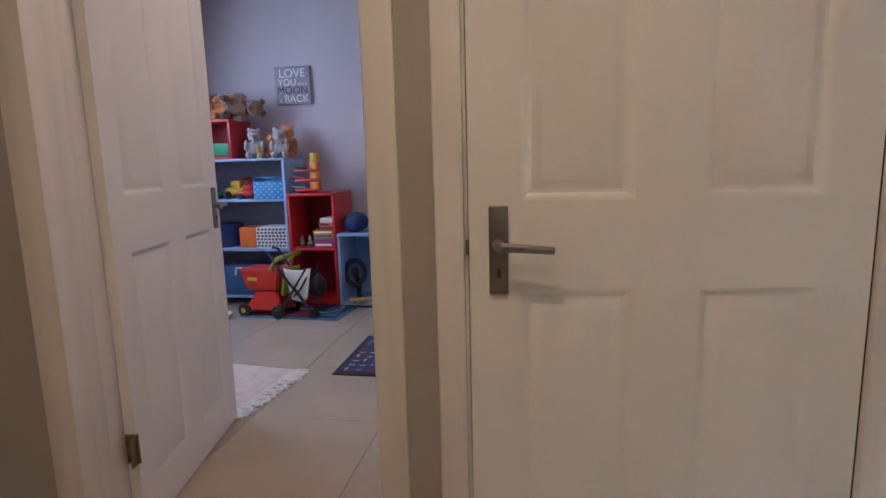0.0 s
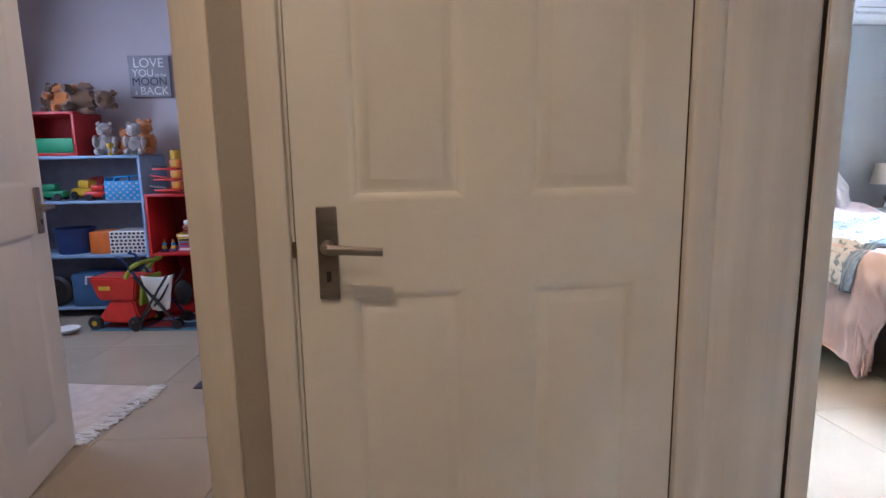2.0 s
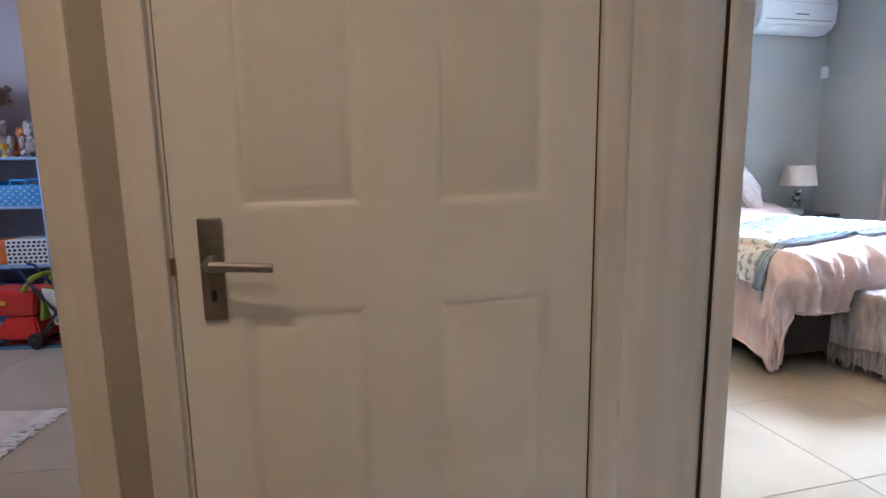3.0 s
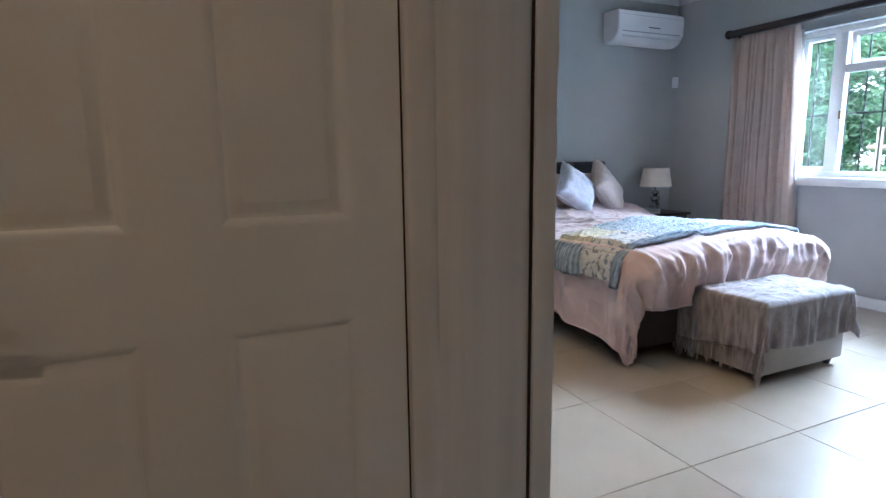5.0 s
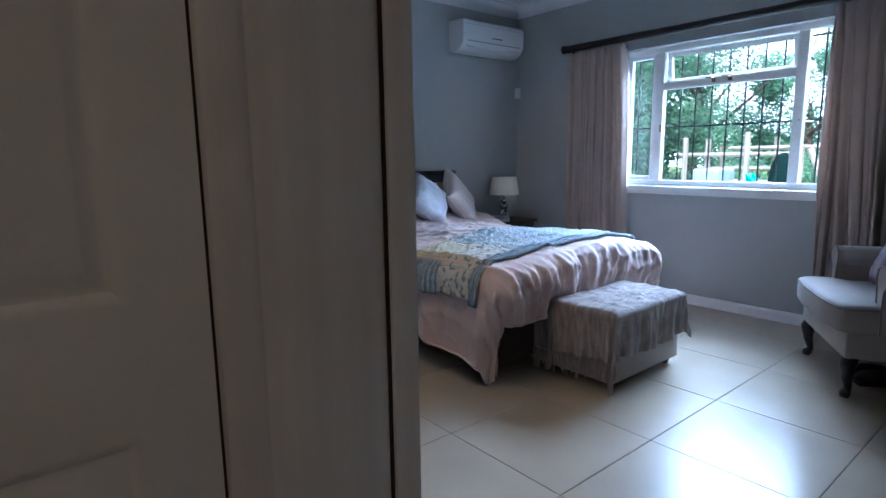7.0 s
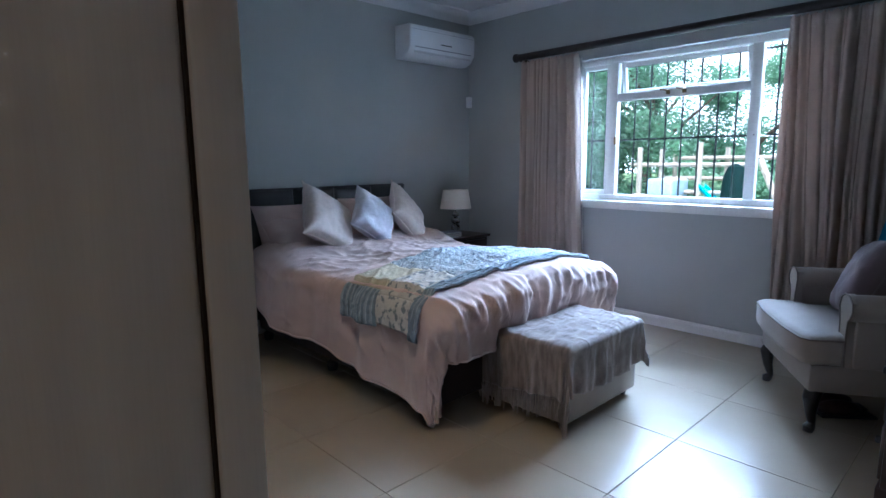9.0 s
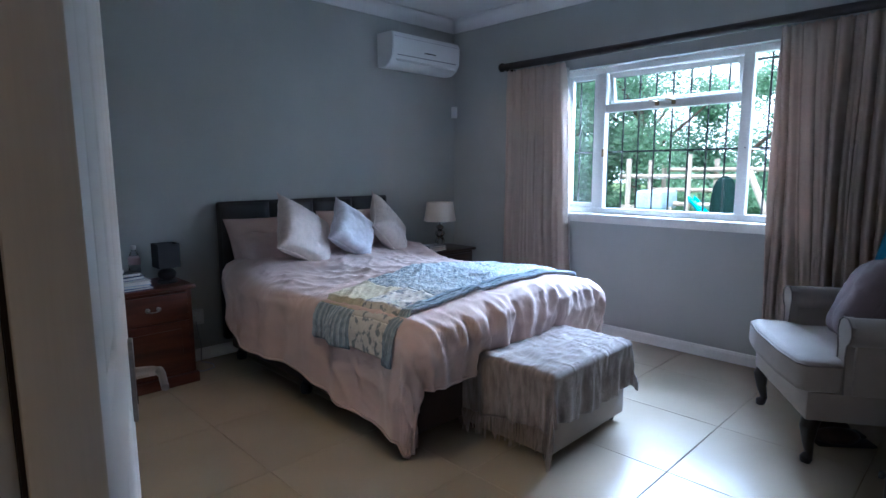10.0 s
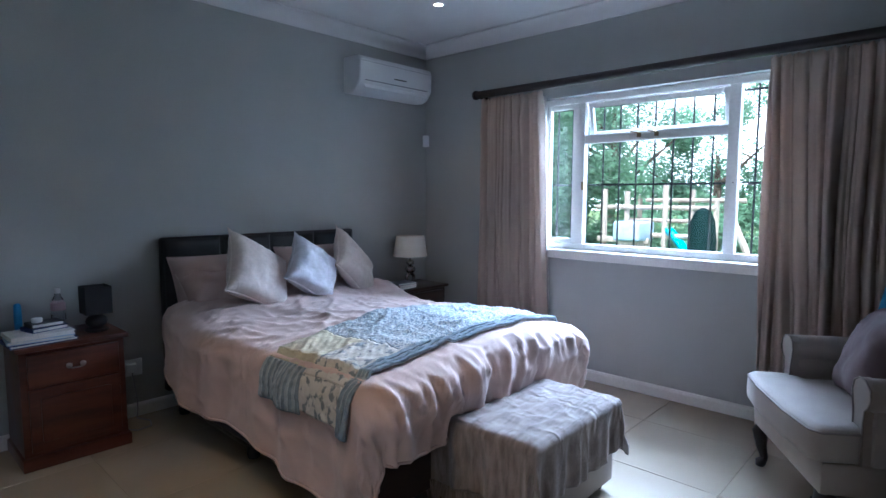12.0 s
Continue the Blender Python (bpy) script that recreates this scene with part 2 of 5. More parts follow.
def part(name, bm, mat, parent, label="", smooth=True, angle=35):
    r = root_of(parent)
    if r.name in INV:
        bm.transform(INV[r.name])
    ob = mesh_ob(name, bm, mat, smooth, angle)
    ob.parent = parent
    return tagged(ob, label)


def single(name, bm, mat, label, category, m=None, group="", kind="", smooth=True, angle=35):
    """A thing that is one mesh."""
    ob = mesh_ob(name, bm, mat, smooth, angle)
    if m is not None:
        ob.matrix_basis = m
    elif not kind:
        vs = ob.data.vertices
        c = sum((v.co for v in vs), Vector()) / max(1, len(vs))
        c.z = min(v.co.z for v in vs)
        ob.data.transform(Matrix.Translation(-c))
        ob.matrix_basis = Matrix.Translation(c)
    return tagged(ob, label, category, group, kind)


def box(x0, x1, y0, y1, z0, z1, bevel=0.0, seg=2, bm=None, m=None):
    bm = bm or bmesh.new()
    lo, hi = (min(x0, x1), min(y0, y1), min(z0, z1)), (max(x0, x1), max(y0, y1), max(z0, z1))
    c = Matrix.Translation([(a + b) / 2 for a, b in zip(lo, hi)]) @ Matrix.Diagonal([b - a for a, b in zip(lo, hi)] + [1])
    g = bmesh.ops.create_cube(bm, size=1, matrix=(m or Matrix()) @ c)
    if bevel:
        es = list({e for v in g["verts"] for e in v.link_edges})
        bmesh.ops.bevel(bm, geom=es, offset=bevel, segments=seg, profile=0.5, affect="EDGES")
    return bm


def lathe(profile, m=None, seg=24, bm=None):
    """A turned shape from (radius, height) pairs."""
    bm = bm or bmesh.new()
    m = m or Matrix()
    rings = []
    for r, z in profile:
        rings.append([bm.verts.new(m @ Vector((max(r, 1e-4) * math.cos(2 * math.pi * i / seg), max(r, 1e-4) * math.sin(2 * math.pi * i / seg), z))) for i in range(seg)])
    for a, b in zip(rings, rings[1:]):
        for i in range(seg):
            bm.faces.new((a[i], a[(i + 1) % seg], b[(i + 1) % seg], b[i]))
    bm.faces.new(rings[0][::-1])
    bm.faces.new(rings[-1])
    return bm


def tube(points, r, seg=8, bm=None, radii=None):
    """A round bar along a line of points."""
    bm = bm or bmesh.new()
    ps = [Vector(p) for p in points]
    rings = []
    for i, p in enumerate(ps):
        d = (ps[min(i + 1, len(ps) - 1)] - ps[max(i - 1, 0)]).normalized()
        a = d.orthogonal().normalized() if i == 0 else (side - side.dot(d) * d).normalized()
        side = a
        b = d.cross(a)
        rr = radii[i] if radii else r
        rings.append([bm.verts.new(p + rr * (math.cos(2 * math.pi * k / seg) * a + math.sin(2 * math.pi * k / seg) * b)) for k in range(seg)])
    for a, b in zip(rings, rings[1:]):
        for i in range(seg):
            bm.faces.new((a[i], a[(i + 1) % seg], b[(i + 1) % seg], b[i]))
    bm.faces.new(rings[0][::-1])
    bm.faces.new(rings[-1])
    return bm


def sheet(f, nu, nv, thick=0.0, bm=None):
    """A surface f(u, v) over the unit square, with a back side thick metres behind it."""
    bm = bm or bmesh.new()
    g = [[bm.verts.new(f(i / nu, j / nv)) for j in range(nv + 1)] for i in range(nu + 1)]
    fs = [bm.faces.new((g[i][j], g[i + 1][j], g[i + 1][j + 1], g[i][j + 1])) for i in range(nu) for j in range(nv)]
    if thick:
        bm.normal_update()
        nrm = {v: v.normal.copy() for row in g for v in row}
        h = [[bm.verts.new(v.co - thick * nrm[v]) for v in row] for row in g]
        for i in range(nu):
            for j in range(nv):
                bm.faces.new((h[i][j], h[i][j + 1], h[i + 1][j + 1], h[i + 1][j]))
        rim = [(i, 0) for i in range(nu + 1)] + [(nu, j) for j in range(1, nv + 1)] + [(i, nv) for i in range(nu - 1, -1, -1)] + [(0, j) for j in range(nv - 1, 0, -1)]
        for (a, b), (c, d) in zip(rim, rim[1:] + rim[:1]):
            bm.faces.new((g[a][b], h[a][b], h[c][d], g[c][d]))
    return bm


def blob(c, r, bm=None, seed=0, rough=0.06, sub=3, m=None):
    """A soft rounded lump with radii r."""
    bm = bm or bmesh.new()
    g = bmesh.ops.create_icosphere(bm, subdivisions=sub, radius=1)
    for v in g["verts"]:
        k = 1 + rough * noise.noise(v.co * 2.2 + Vector((seed * 3.1, seed, 0)))
        p = Vector((v.co.x * r[0], v.co.y * r[1], v.co.z * r[2])) * k
        v.co = (m @ p if m else p) + Vector(c)
    return bm


def pillow_bm(w, h, d, seed=0, n=22, corner=0.14, wrinkle=0.006):
    """A stuffed cushion in its own plane: x across, z up, y its thickness."""
    def at(u, v, s):
        x, z = (u - 0.5) * 2, (v - 0.5) * 2
        pinch = 1 - corner * (1 - abs(z) ** 2.5) * abs(x) ** 3
        pinch2 = 1 - corner * (1 - abs(x) ** 2.5) * abs(z) ** 3
        puff = max(0.0, (1 - x ** 4) * (1 - z ** 4)) ** 0.55
        w1 = noise.noise(Vector((x * 2.5, z * 2.5, seed * 5.3 + s))) * wrinkle * 2 + noise.noise(Vector((x * 7, z * 7, seed * 2.3 + s))) * wrinkle
        return Vector((x * w / 2 * pinch, s * (d / 2 * puff + (w1 if puff > 0.1 else 0)), z * h / 2 * pinch2))
    bm = bmesh.new()
    sheet(lambda u, v: at(u, v, 1), n, n, bm=bm)
    sheet(lambda u, v: at(u, v, -1), n, n, bm=bm)
    bmesh.ops.remove_doubles(bm, verts=bm.verts, dist=0.0006)
    return bm


def join_boxes(rows, bevel=0.003):
    bm = bmesh.new()
    for r in rows:
        box(*r, bevel=bevel, bm=bm, seg=1)
    return bm


def structure(name, bm, mat, label, category, m=None, smooth=False):
    if m is not None:
        bm.transform(m)
    return single(name, bm, mat, label, category, kind="structure", smooth=smooth)

# ---- the rooms ----
XE, YN, XW, YS = 5.0, 4.38, 1.203, -0.75      # bedroom walls
ZC = 2.64
DH = 2.04                                     # door openings

structure("floor", box(-3.6, 5.0, -1.9, 6.0, -0.14, -0.012), GROUT, "pale porcelain tiled floor with thin grout lines", "floor")
structure("ceiling", box(-3.6, 5.24, -1.9, 6.0, ZC, ZC + 0.15), CEIL, "smooth white painted plaster ceiling", "ceiling")
structure("wall_north", box(XW - 0.1, XE + 0.24, YN, YN + 0.22, 0, ZC), WALL, "smooth grey painted bedroom wall behind the bed", "wall")
structure("wall_south", box(XW - 0.1, XE + 0.24, YS - 0.2, YS, 0, ZC), WALL, "smooth grey painted bedroom wall", "wall")
WY0, WY1, WZ0, WZ1 = 1.40, 3.20, 0.905, 2.055  # window opening
structure("wall_east", join_boxes([(XE, XE + 0.24, YS, WY0, 0, ZC), (XE, XE + 0.24, WY1, YN, 0, ZC), (XE, XE + 0.24, WY0, WY1, 0, WZ0), (XE, XE + 0.24, WY0, WY1, WZ1, ZC)], 0),
          WALL, "smooth grey painted bedroom wall with a wide window", "wall")
BY0, BY1 = 0.27, 1.065                         # bedroom doorway
structure("wall_west", join_boxes([(0.97, XW, -1.9, BY0 - 0.05, 0, ZC), (1.02, XW, BY1 + 0.165, YN, 0, ZC), (0.97, XW, BY0 - 0.05, BY1 + 0.165, DH + 0.05, ZC)], 0),
          WALL, "grey painted wall with the bedroom doorway", "wall")
structure("wall_hall_north", join_boxes([(-0.01, 0.09, 1.147, 1.3, 0, ZC), (-0.01, 0.97, 1.147, 1.3, DH + 0.06, ZC), (0.02, 1.02, 1.24, 1.34, 0, DH + 0.06)], 0),
          HALLWALL, "taupe painted hall wall round the closed door", "wall")
structure("wall_hall_playroom", join_boxes([(-3.0, -0.985, 0.105, 0.30, 0, ZC), (-0.985, -0.02, 0, 0.30, DH + 0.05, ZC), (-0.008, 1.0, 0.23, 0.34, 0, ZC)], 0),
          HALLWALL, "taupe painted wall beside the playroom doorway", "wall", KM)
structure("wall_hall_south", box(-3.6, 1.0, -1.9, -1.75, 0, ZC), HALLWALL, "taupe painted hall wall", "wall")
structure("wall_hall_west", box(-1.95, -1.8, -1.75, 1.5, 0, ZC), HALLWALL, "taupe painted hall wall", "wall")
KW = 3.35
structure("wall_playroom_north", box(-2.9, 1.0, KW, KW + 0.15, 0, ZC), KIDWALL, "pale lilac grey painted playroom wall", "wall", KM)
structure("wall_playroom_west", join_boxes([(-2.9, -2.75, 0.3, 1.35, 0, ZC), (-2.9, -2.75, 2.7, KW, 0, ZC), (-2.9, -2.75, 1.35, 2.7, 0, 0.9), (-2.9, -2.75, 1.35, 2.7, 2.1, ZC)], 0),
          KIDWALL, "pale lilac grey playroom wall with a window", "wall", KM)
structure("wall_playroom_east", box(0.42, 0.54, 0.34, KW, 0, ZC), KIDWALL, "pale lilac grey playroom wall", "wall", KM)
structure("wall_outer", join_boxes([(-3.75, -3.6, -1.9, 6.0, -0.3, ZC + 0.15), (-3.6, 5.24, 6.0, 6.15, -0.3, ZC + 0.15), (-3.75, 5.24, -2.05, -1.9, -0.3, ZC + 0.15)], 0),
          EXTW, "plain plastered outer wall", "wall")


def prism(profile, a, b, bm=None):
    """A straight moulding: profile of (out, up) pairs swept from a to b; out points to the left of the way."""
    bm = bm or bmesh.new()
    a, b = Vector(a), Vector(b)
    d = (b - a).normalized()
    o = Vector((-d.y, d.x, 0))
    ra = [bm.verts.new(a + o * p + Vector((0, 0, q))) for p, q in profile]
    rb = [bm.verts.new(b + o * p + Vector((0, 0, q))) for p, q in profile]
    n = len(profile)
    for i in range(n):
        bm.faces.new((ra[i], ra[(i + 1) % n], rb[(i + 1) % n], rb[i]))
    bm.faces.new(ra[::-1])
    bm.faces.new(rb)
    return bm


cove = [(0, -0.10), (0.014, -0.10), (0.016, -0.088)] + [(0.09 - 0.07 * math.cos(t), -0.014 - 0.072 * (1 - math.sin(t))) for t in (0.15, 0.45, 0.8, 1.15, 1.5)] + [(0.10, -0.012), (0.10, 0), (0, 0)]
bm = prism(cove, (XE, YN, ZC - 0.001), (XW, YN, ZC - 0.001))
prism(cove, (XE, YS, ZC - 0.001), (XE, YN, ZC - 0.001), bm)
prism(cove, (XW, YS, ZC - 0.001), (XE, YS, ZC - 0.001), bm)
prism(cove, (XW, YN, ZC - 0.001), (XW, YS, ZC - 0.001), bm)
structure("trim_cornice", bm, CEIL, "white coved plaster cornice along the ceiling", "cornice", smooth=True)
skirt = [(0, 0), (0.018, 0), (0.018, 0.06), (0.012, 0.074), (0, 0.078)]
bm = prism(skirt, (XE, YN, 0), (XW, YN, 0))
prism(skirt, (XE, YS, 0), (XE, YN, 0), bm)
prism(skirt, (XW, YS, 0), (XE, YS, 0), bm)
prism(skirt, (XW, YN, 0), (XW, BY1 + 0.17, 0), bm)
structure("baseboard", bm, WHITE, "white painted skirting board along the bedroom walls", "baseboard")
bm = prism(skirt, (0.42, KW, 0), (-2.75, KW, 0))
structure("baseboard_playroom", bm, WHITE, "white painted skirting board in the playroom", "baseboard", KM)

# ---- door frames ----


def posts(rows, bevel=0.004):
    bm = bmesh.new()
    for r in rows:
        box(*r, bevel=bevel, bm=bm, seg=2)
    return bm


# closed door's frame, moulded towards the bedroom doorway
structure("trim_closed_door_frame", posts([(0.087, 0.142, 1.056, 1.16, 0, DH + 0.07), (0.1415, 0.1482, 1.0745, 1.16, 0, DH), (0.142, 0.8862, 1.056, 1.16, DH, DH + 0.07)], 0.006),
          FRAMEW, "cream painted wooden frame of the closed door", "door frame", smooth=True)
# broad moulded post between the two doors, rounding away towards the bedroom
bm = bmesh.new()
outline = [(0.8862, 1.23), (0.8862, 1.070), (0.8885, 1.0645), (0.894, 1.062), (0.930, 1.061), (0.940, 1.0625), (0.945, 1.0655), (0.951, 1.0645), (0.960, 1.0615), (0.985, 1.061), (1.02, 1.0625), (1.055, 1.0655), (1.09, 1.069),
           (1.12, 1.073), (1.145, 1.077), (1.151, 1.081), (1.151, 1.23)]
rings = [[bm.verts.new((x, y, z)) for x, y in outline] for z in (0, DH + 0.05)]
for i in range(len(outline)):
    k = (i + 1) % len(outline)
    bm.faces.new((rings[0][i], rings[0][k], rings[1][k], rings[1][i]))
bm.faces.new(rings[0][::-1]), bm.faces.new(rings[1])
structure("trim_door_post", bm, FRAMEW, "cream painted moulded wooden post between the doors", "door frame", smooth=True)
structure("trim_bedroom_door_frame", posts([(1.1552, 1.206, 1.068, 1.094, 0, DH + 0.05),
                                            (0.96, 1.206, BY0 - 0.08, BY0, 0, DH + 0.05), (0.96, 1.206, BY0, 1.06, DH, DH + 0.05)], 0.003), FRAMEW, "cream painted lining of the bedroom doorway", "door frame", smooth=True)
structure("trim_door_seal", join_boxes([(1.1514, 1.1549, 1.0745, 1.23, 0, DH), (0.8824, 0.8860, 1.0775, 1.16, 0, DH)], 0), SEAL, "dark draught seal in the door frames", "door seal")
bm = posts([(-0.066, 0.004, -0.012, 0.10, 0, DH + 0.06)], 0.012)
for r in [(-0.066, -0.010, 0.10, 0.33, 0, DH + 0.05), (-1.0, -0.912, 0.09, 0.15, 0, DH + 0.06), (-1.0, -0.921, 0.15, 0.205, 0, DH + 0.05), (-1.0, -0.929, 0.205, 0.271, 0, DH + 0.05),
          (-0.925, -0.066, -0.012, 0.30, DH, DH + 0.06)]:
    box(*r, bevel=0.004, bm=bm)
structure("trim_playroom_door_frame", bm, FRAMEW, "cream painted wooden frame of the playroom doorway", "door frame", KM, smooth=True)

# ---- doors ----


def leaf_bm(w, h=2.03, t=0.038):
    """A moulded four-panel door leaf: x across from the hinge, y its thickness, z up."""
    bm = bmesh.new()
    xs, zs = [0, 0.09, w / 2 - 0.06, w / 2 + 0.06, w - 0.095, w], [0.006, 0.14, 0.868, 1.033, 1.90, h]
    for side in (0, 1):
        y0, s = (0.0, 1) if side == 0 else (t, -1)
        for i in range(5):
            for j in range(5):
                x0, x1, z0, z1 = xs[i], xs[i + 1], zs[j], zs[j + 1]
                rings = [(0, 0)]
                if i in (1, 3) and j in (1, 3):
                    rings = [(0, 0), (0.003, 0.0006), (0.016, 0.0085), (0.020, 0.0092), (0.024, 0.0085), (0.039, 0.0016), (0.042, 0.001)]
                prev = None
                for off, dep in rings:
                    cur = [bm.verts.new((x, y0 + s * dep, z)) for x, z in ((x0 + off, z0 + off), (x1 - off, z0 + off), (x1 - off, z1 - off), (x0 + off, z1 - off))]
                    if prev:
                        for k in range(4):
                            bm.faces.new((prev[k], prev[(k + 1) % 4], cur[(k + 1) % 4], cur[k]))
                    prev = cur
                bm.faces.new(prev)
    for x in (0, w):
        bm.faces.new([bm.verts.new(p) for p in ((x, 0, zs[0]), (x, t, zs[0]), (x, t, h), (x, 0, h))])
    for z in (zs[0], h):
        bm.faces.new([bm.verts.new(p) for p in ((0, 0, z), (w, 0, z), (w, t, z), (0, t, z))])
    bmesh.ops.remove_doubles(bm, verts=bm.verts, dist=0.0004)
    return bm


def door(name, w, m, label, both=True, hz=0.0, hy=-0.004):
    """A door leaf, hinged at its own x = 0, with its lever furniture at the far edge."""
    d = thing(name, None, label, "door", m=m)
    part("leaf", leaf_bm(w), DOORW, d, smooth=True, angle=20)
    for s, y in ((-1, 0.0), (1, 0.038)) if both else ((-1, 0.0),):
        px = w - 0.055
        pl = part("backplate", box(px - 0.018, px + 0.018, y, y + s * 0.009, 0.861 + hz, 1.028 + hz, bevel=0.003), BRUSH, d, "worn brushed nickel backplate")
        lev = tube([(px, y + s * 0.004, 0.957 + hz), (px, y + s * 0.040, 0.957 + hz), (px - 0.006, y + s * 0.052, 0.957 + hz), (px - 0.03, y + s * 0.056, 0.956 + hz), (px - 0.096, y + s * 0.059, 0.951 + hz)], 0.0085, 10, radii=[0.0125, 0.0105, 0.009, 0.0078, 0.0072])
        part("lever", lev, BRUSH, pl, "brushed nickel lever handle")
        part("keyhole", box(px - 0.004, px + 0.004, y + s * 0.0091, y + s * 0.0098, 0.893 + hz, 0.912 + hz, bevel=0.0015), BLACK, pl, "dark keyhole slot")
    part("latch", box(w - 0.001, w + 0.006, 0.012, 0.026, 0.945, 0.97, bevel=0.002), BRASS, d, "brass latch tongue")
    for z in (0.29, 1.74):
        h = tube([(-0.003, hy, z - 0.045), (-0.003, hy, z + 0.045)], 0.0055, 8)
        box(-0.004, 0.0, -0.002, 0.034, z - 0.045, z + 0.045, bm=h)
        box(-0.04, -0.004, -0.003, -0.0005, z - 0.045, z + 0.045, bm=h)
        part("hinge", h, BRASS, d, "tarnished steel hinge")
    return d


tagged(door("door_1", 0.732, Matrix.Translation((0.8818, 1.114, 0.0)) @ Matrix.Rotation(math.pi, 4, "Z"), "closed white painted four panel door with nickel lever handle", both=True, hy=0.041), kind="structure")
single("strike_plate", box(0.1437, 0.1500, 1.066, 1.078, 0.938, 0.966, bevel=0.001), BRASS, "small dark brass strike plate on the door frame", "strike plate")
# playroom door stands open into the playroom
tagged(door("door_2", 0.80, KM @ pose(-0.903, 0.281, 0, 0, 0, 101.0), "open white painted four panel door of the playroom"), kind="structure")
# bedroom door stands open into the bedroom
tagged(door("door_3", 0.77, pose(1.212, 1.10, 0, 0, 0, 74.0), "open white painted four panel bedroom door with lever handle", hz=-0.08), kind="structure")

# ---- bedroom window ----
XF = 5.10
win = thing("window_1", (XF, 2.3, WZ0), "white steel framed window with an open top sash and open side sash", "window")
tagged(win, kind="structure")


def rect_frame(y0, y1, z0, z1, w, x0, x1, m=None):
    bm = bmesh.new()
    for r in [(x0, x1, y0, y0 + w, z0, z1), (x0, x1, y1 - w, y1, z0, z1), (x0, x1, y0 + w, y1 - w, z0, z0 + w), (x0, x1, y0 + w, y1 - w, z1 - w, z1)]:
        box(*r, bevel=0.004, bm=bm, m=m, seg=1)
    return bm


part("window_frame", rect_frame(WY0, WY1, WZ0 + 0.035, WZ1, 0.045, XF - 0.03, XF + 0.03), WHITE, win)
for y in (2.862, 1.83):
    part("mullion", box(XF - 0.028, XF + 0.028, y - 0.033, y + 0.033, WZ0 + 0.06, WZ1 - 0.03, bevel=0.004), WHITE, win)
part("transom", box(XF - 0.026, XF + 0.026, 1.863, 2.829, 1.715, 1.775, bevel=0.004), WHITE, win)
part("window_sill", box(XE - 0.035, XF, WY0 - 0.04, WY1 + 0.04, WZ0 - 0.03, WZ0 + 0.034, bevel=0.006), WHITE, win, "white painted window board")
part("outer_sill", box(XF, XE + 0.28, WY0, WY1, WZ0 - 0.02, WZ0 + 0.02, bevel=0.006), EXTW, win)


def pane(y0, y1, z0, z1, parent, m=None):
    p = part("pane", box(XF - 0.002, XF + 0.002, y0, y1, z0, z1, m=m), PANE, parent, smooth=False)
    p.visible_shadow = False
    return p


pane(1.863, 2.829, 0.985, 1.715, win)
sash = part("fixed_sash", rect_frame(2.895, 3.155, 0.985, WZ1 - 0.045, 0.035, XF - 0.02, XF + 0.02), WHITE, win)
pane(2.92, 3.13, 1.0, 2.0, sash)
th = Matrix.Translation((XF + 0.02, 0, WZ1 - 0.045)) @ Matrix.Rotation(radians(-11), 4, "Y") @ Matrix.Translation((-XF - 0.02, 0, -WZ1 + 0.045))
sash = part("top_sash", rect_frame(1.868, 2.824, 1.765, WZ1 - 0.047, 0.036, XF, XF + 0.035, th), WHITE, win, "white top hung sash tilted open")
pane(1.9, 2.79, 1.79, 1.975, sash, th)
for y in (2.30, 2.42):
    part("stay", tube([(XF - 0.03, y, 1.76), (XF - 0.055, y + 0.01, 1.765), (XF - 0.06, y + 0.05, 1.772)], 0.006, 6), BRASS, win, "dark metal window stay")
    part("stay_pin", box(XF - 0.045, XF - 0.02, y - 0.012, y + 0.012, 1.735, 1.765, bevel=0.003), BRASS, win)
sw = Matrix.Translation((XF, 1.45, 0)) @ Matrix.Rotation(radians(-42), 4, "Z") @ Matrix.Translation((-XF, -1.45, 0))
sash = part("side_sash", rect_frame(1.45, 1.785, 0.99, WZ1 - 0.05, 0.034, XF - 0.016, XF + 0.016, sw), WHITE, win, "white side sash swung open")
pane(1.48, 1.755, 1.02, 1.97, sash, sw)
part("stay", tube([(XF - 0.03, 1.82, 1.42), (XF + 0.06, 1.79, 1.41), (XF + 0.16, 1.73, 1.41)], 0.005, 6), BRUSH, win, "steel window stay")
part("catch", box(XF - 0.05, XF - 0.028, 2.822, 2.837, 1.38, 1.44, bevel=0.003), BRASS, win)

grille = thing("burglar_bars", (5.215, 2.3, WZ0), "black steel burglar bars outside the window", "window bars")
y = WY0 + 0.08
while y < WY1 - 0.02:
    part("bar", tube([(5.215, y, WZ0), (5.215, y, WZ1)], 0.0065, 6), BARS, grille)
    y += 0.127
for z in (1.42, 1.99):
    part("cross_bar", box(5.207, 5.213, WY0, WY1, z - 0.007, z + 0.007), BARS, grille, smooth=False)

# ---- curtains and pole ----
rod = thing("curtain_pole", (4.885, 2.2, 2.137), "dark stained wooden curtain pole above the window", "curtain pole")
part("pole", tube([(4.885, 0.62, 2.137), (4.885, 3.69, 2.137)], 0.029, 16), DARKROD, rod)
for y, s in ((3.69, 1), (0.62, -1)):
    part("finial", lathe([(0.029, 0), (0.036, 0.004), (0.036, 0.022), (0.030, 0.03), (0.0, 0.034)], Matrix.Translation((4.885, y, 2.137)) @ Matrix.Rotation(radians(-90 * s), 4, "X")), DARKROD, rod)
for y in (3.66, 0.8):
    part("bracket", tube([(4.885, y, 2.115), (4.95, y, 2.115), (5.0, y, 2.115)], 0.012, 8), DARKROD, rod)


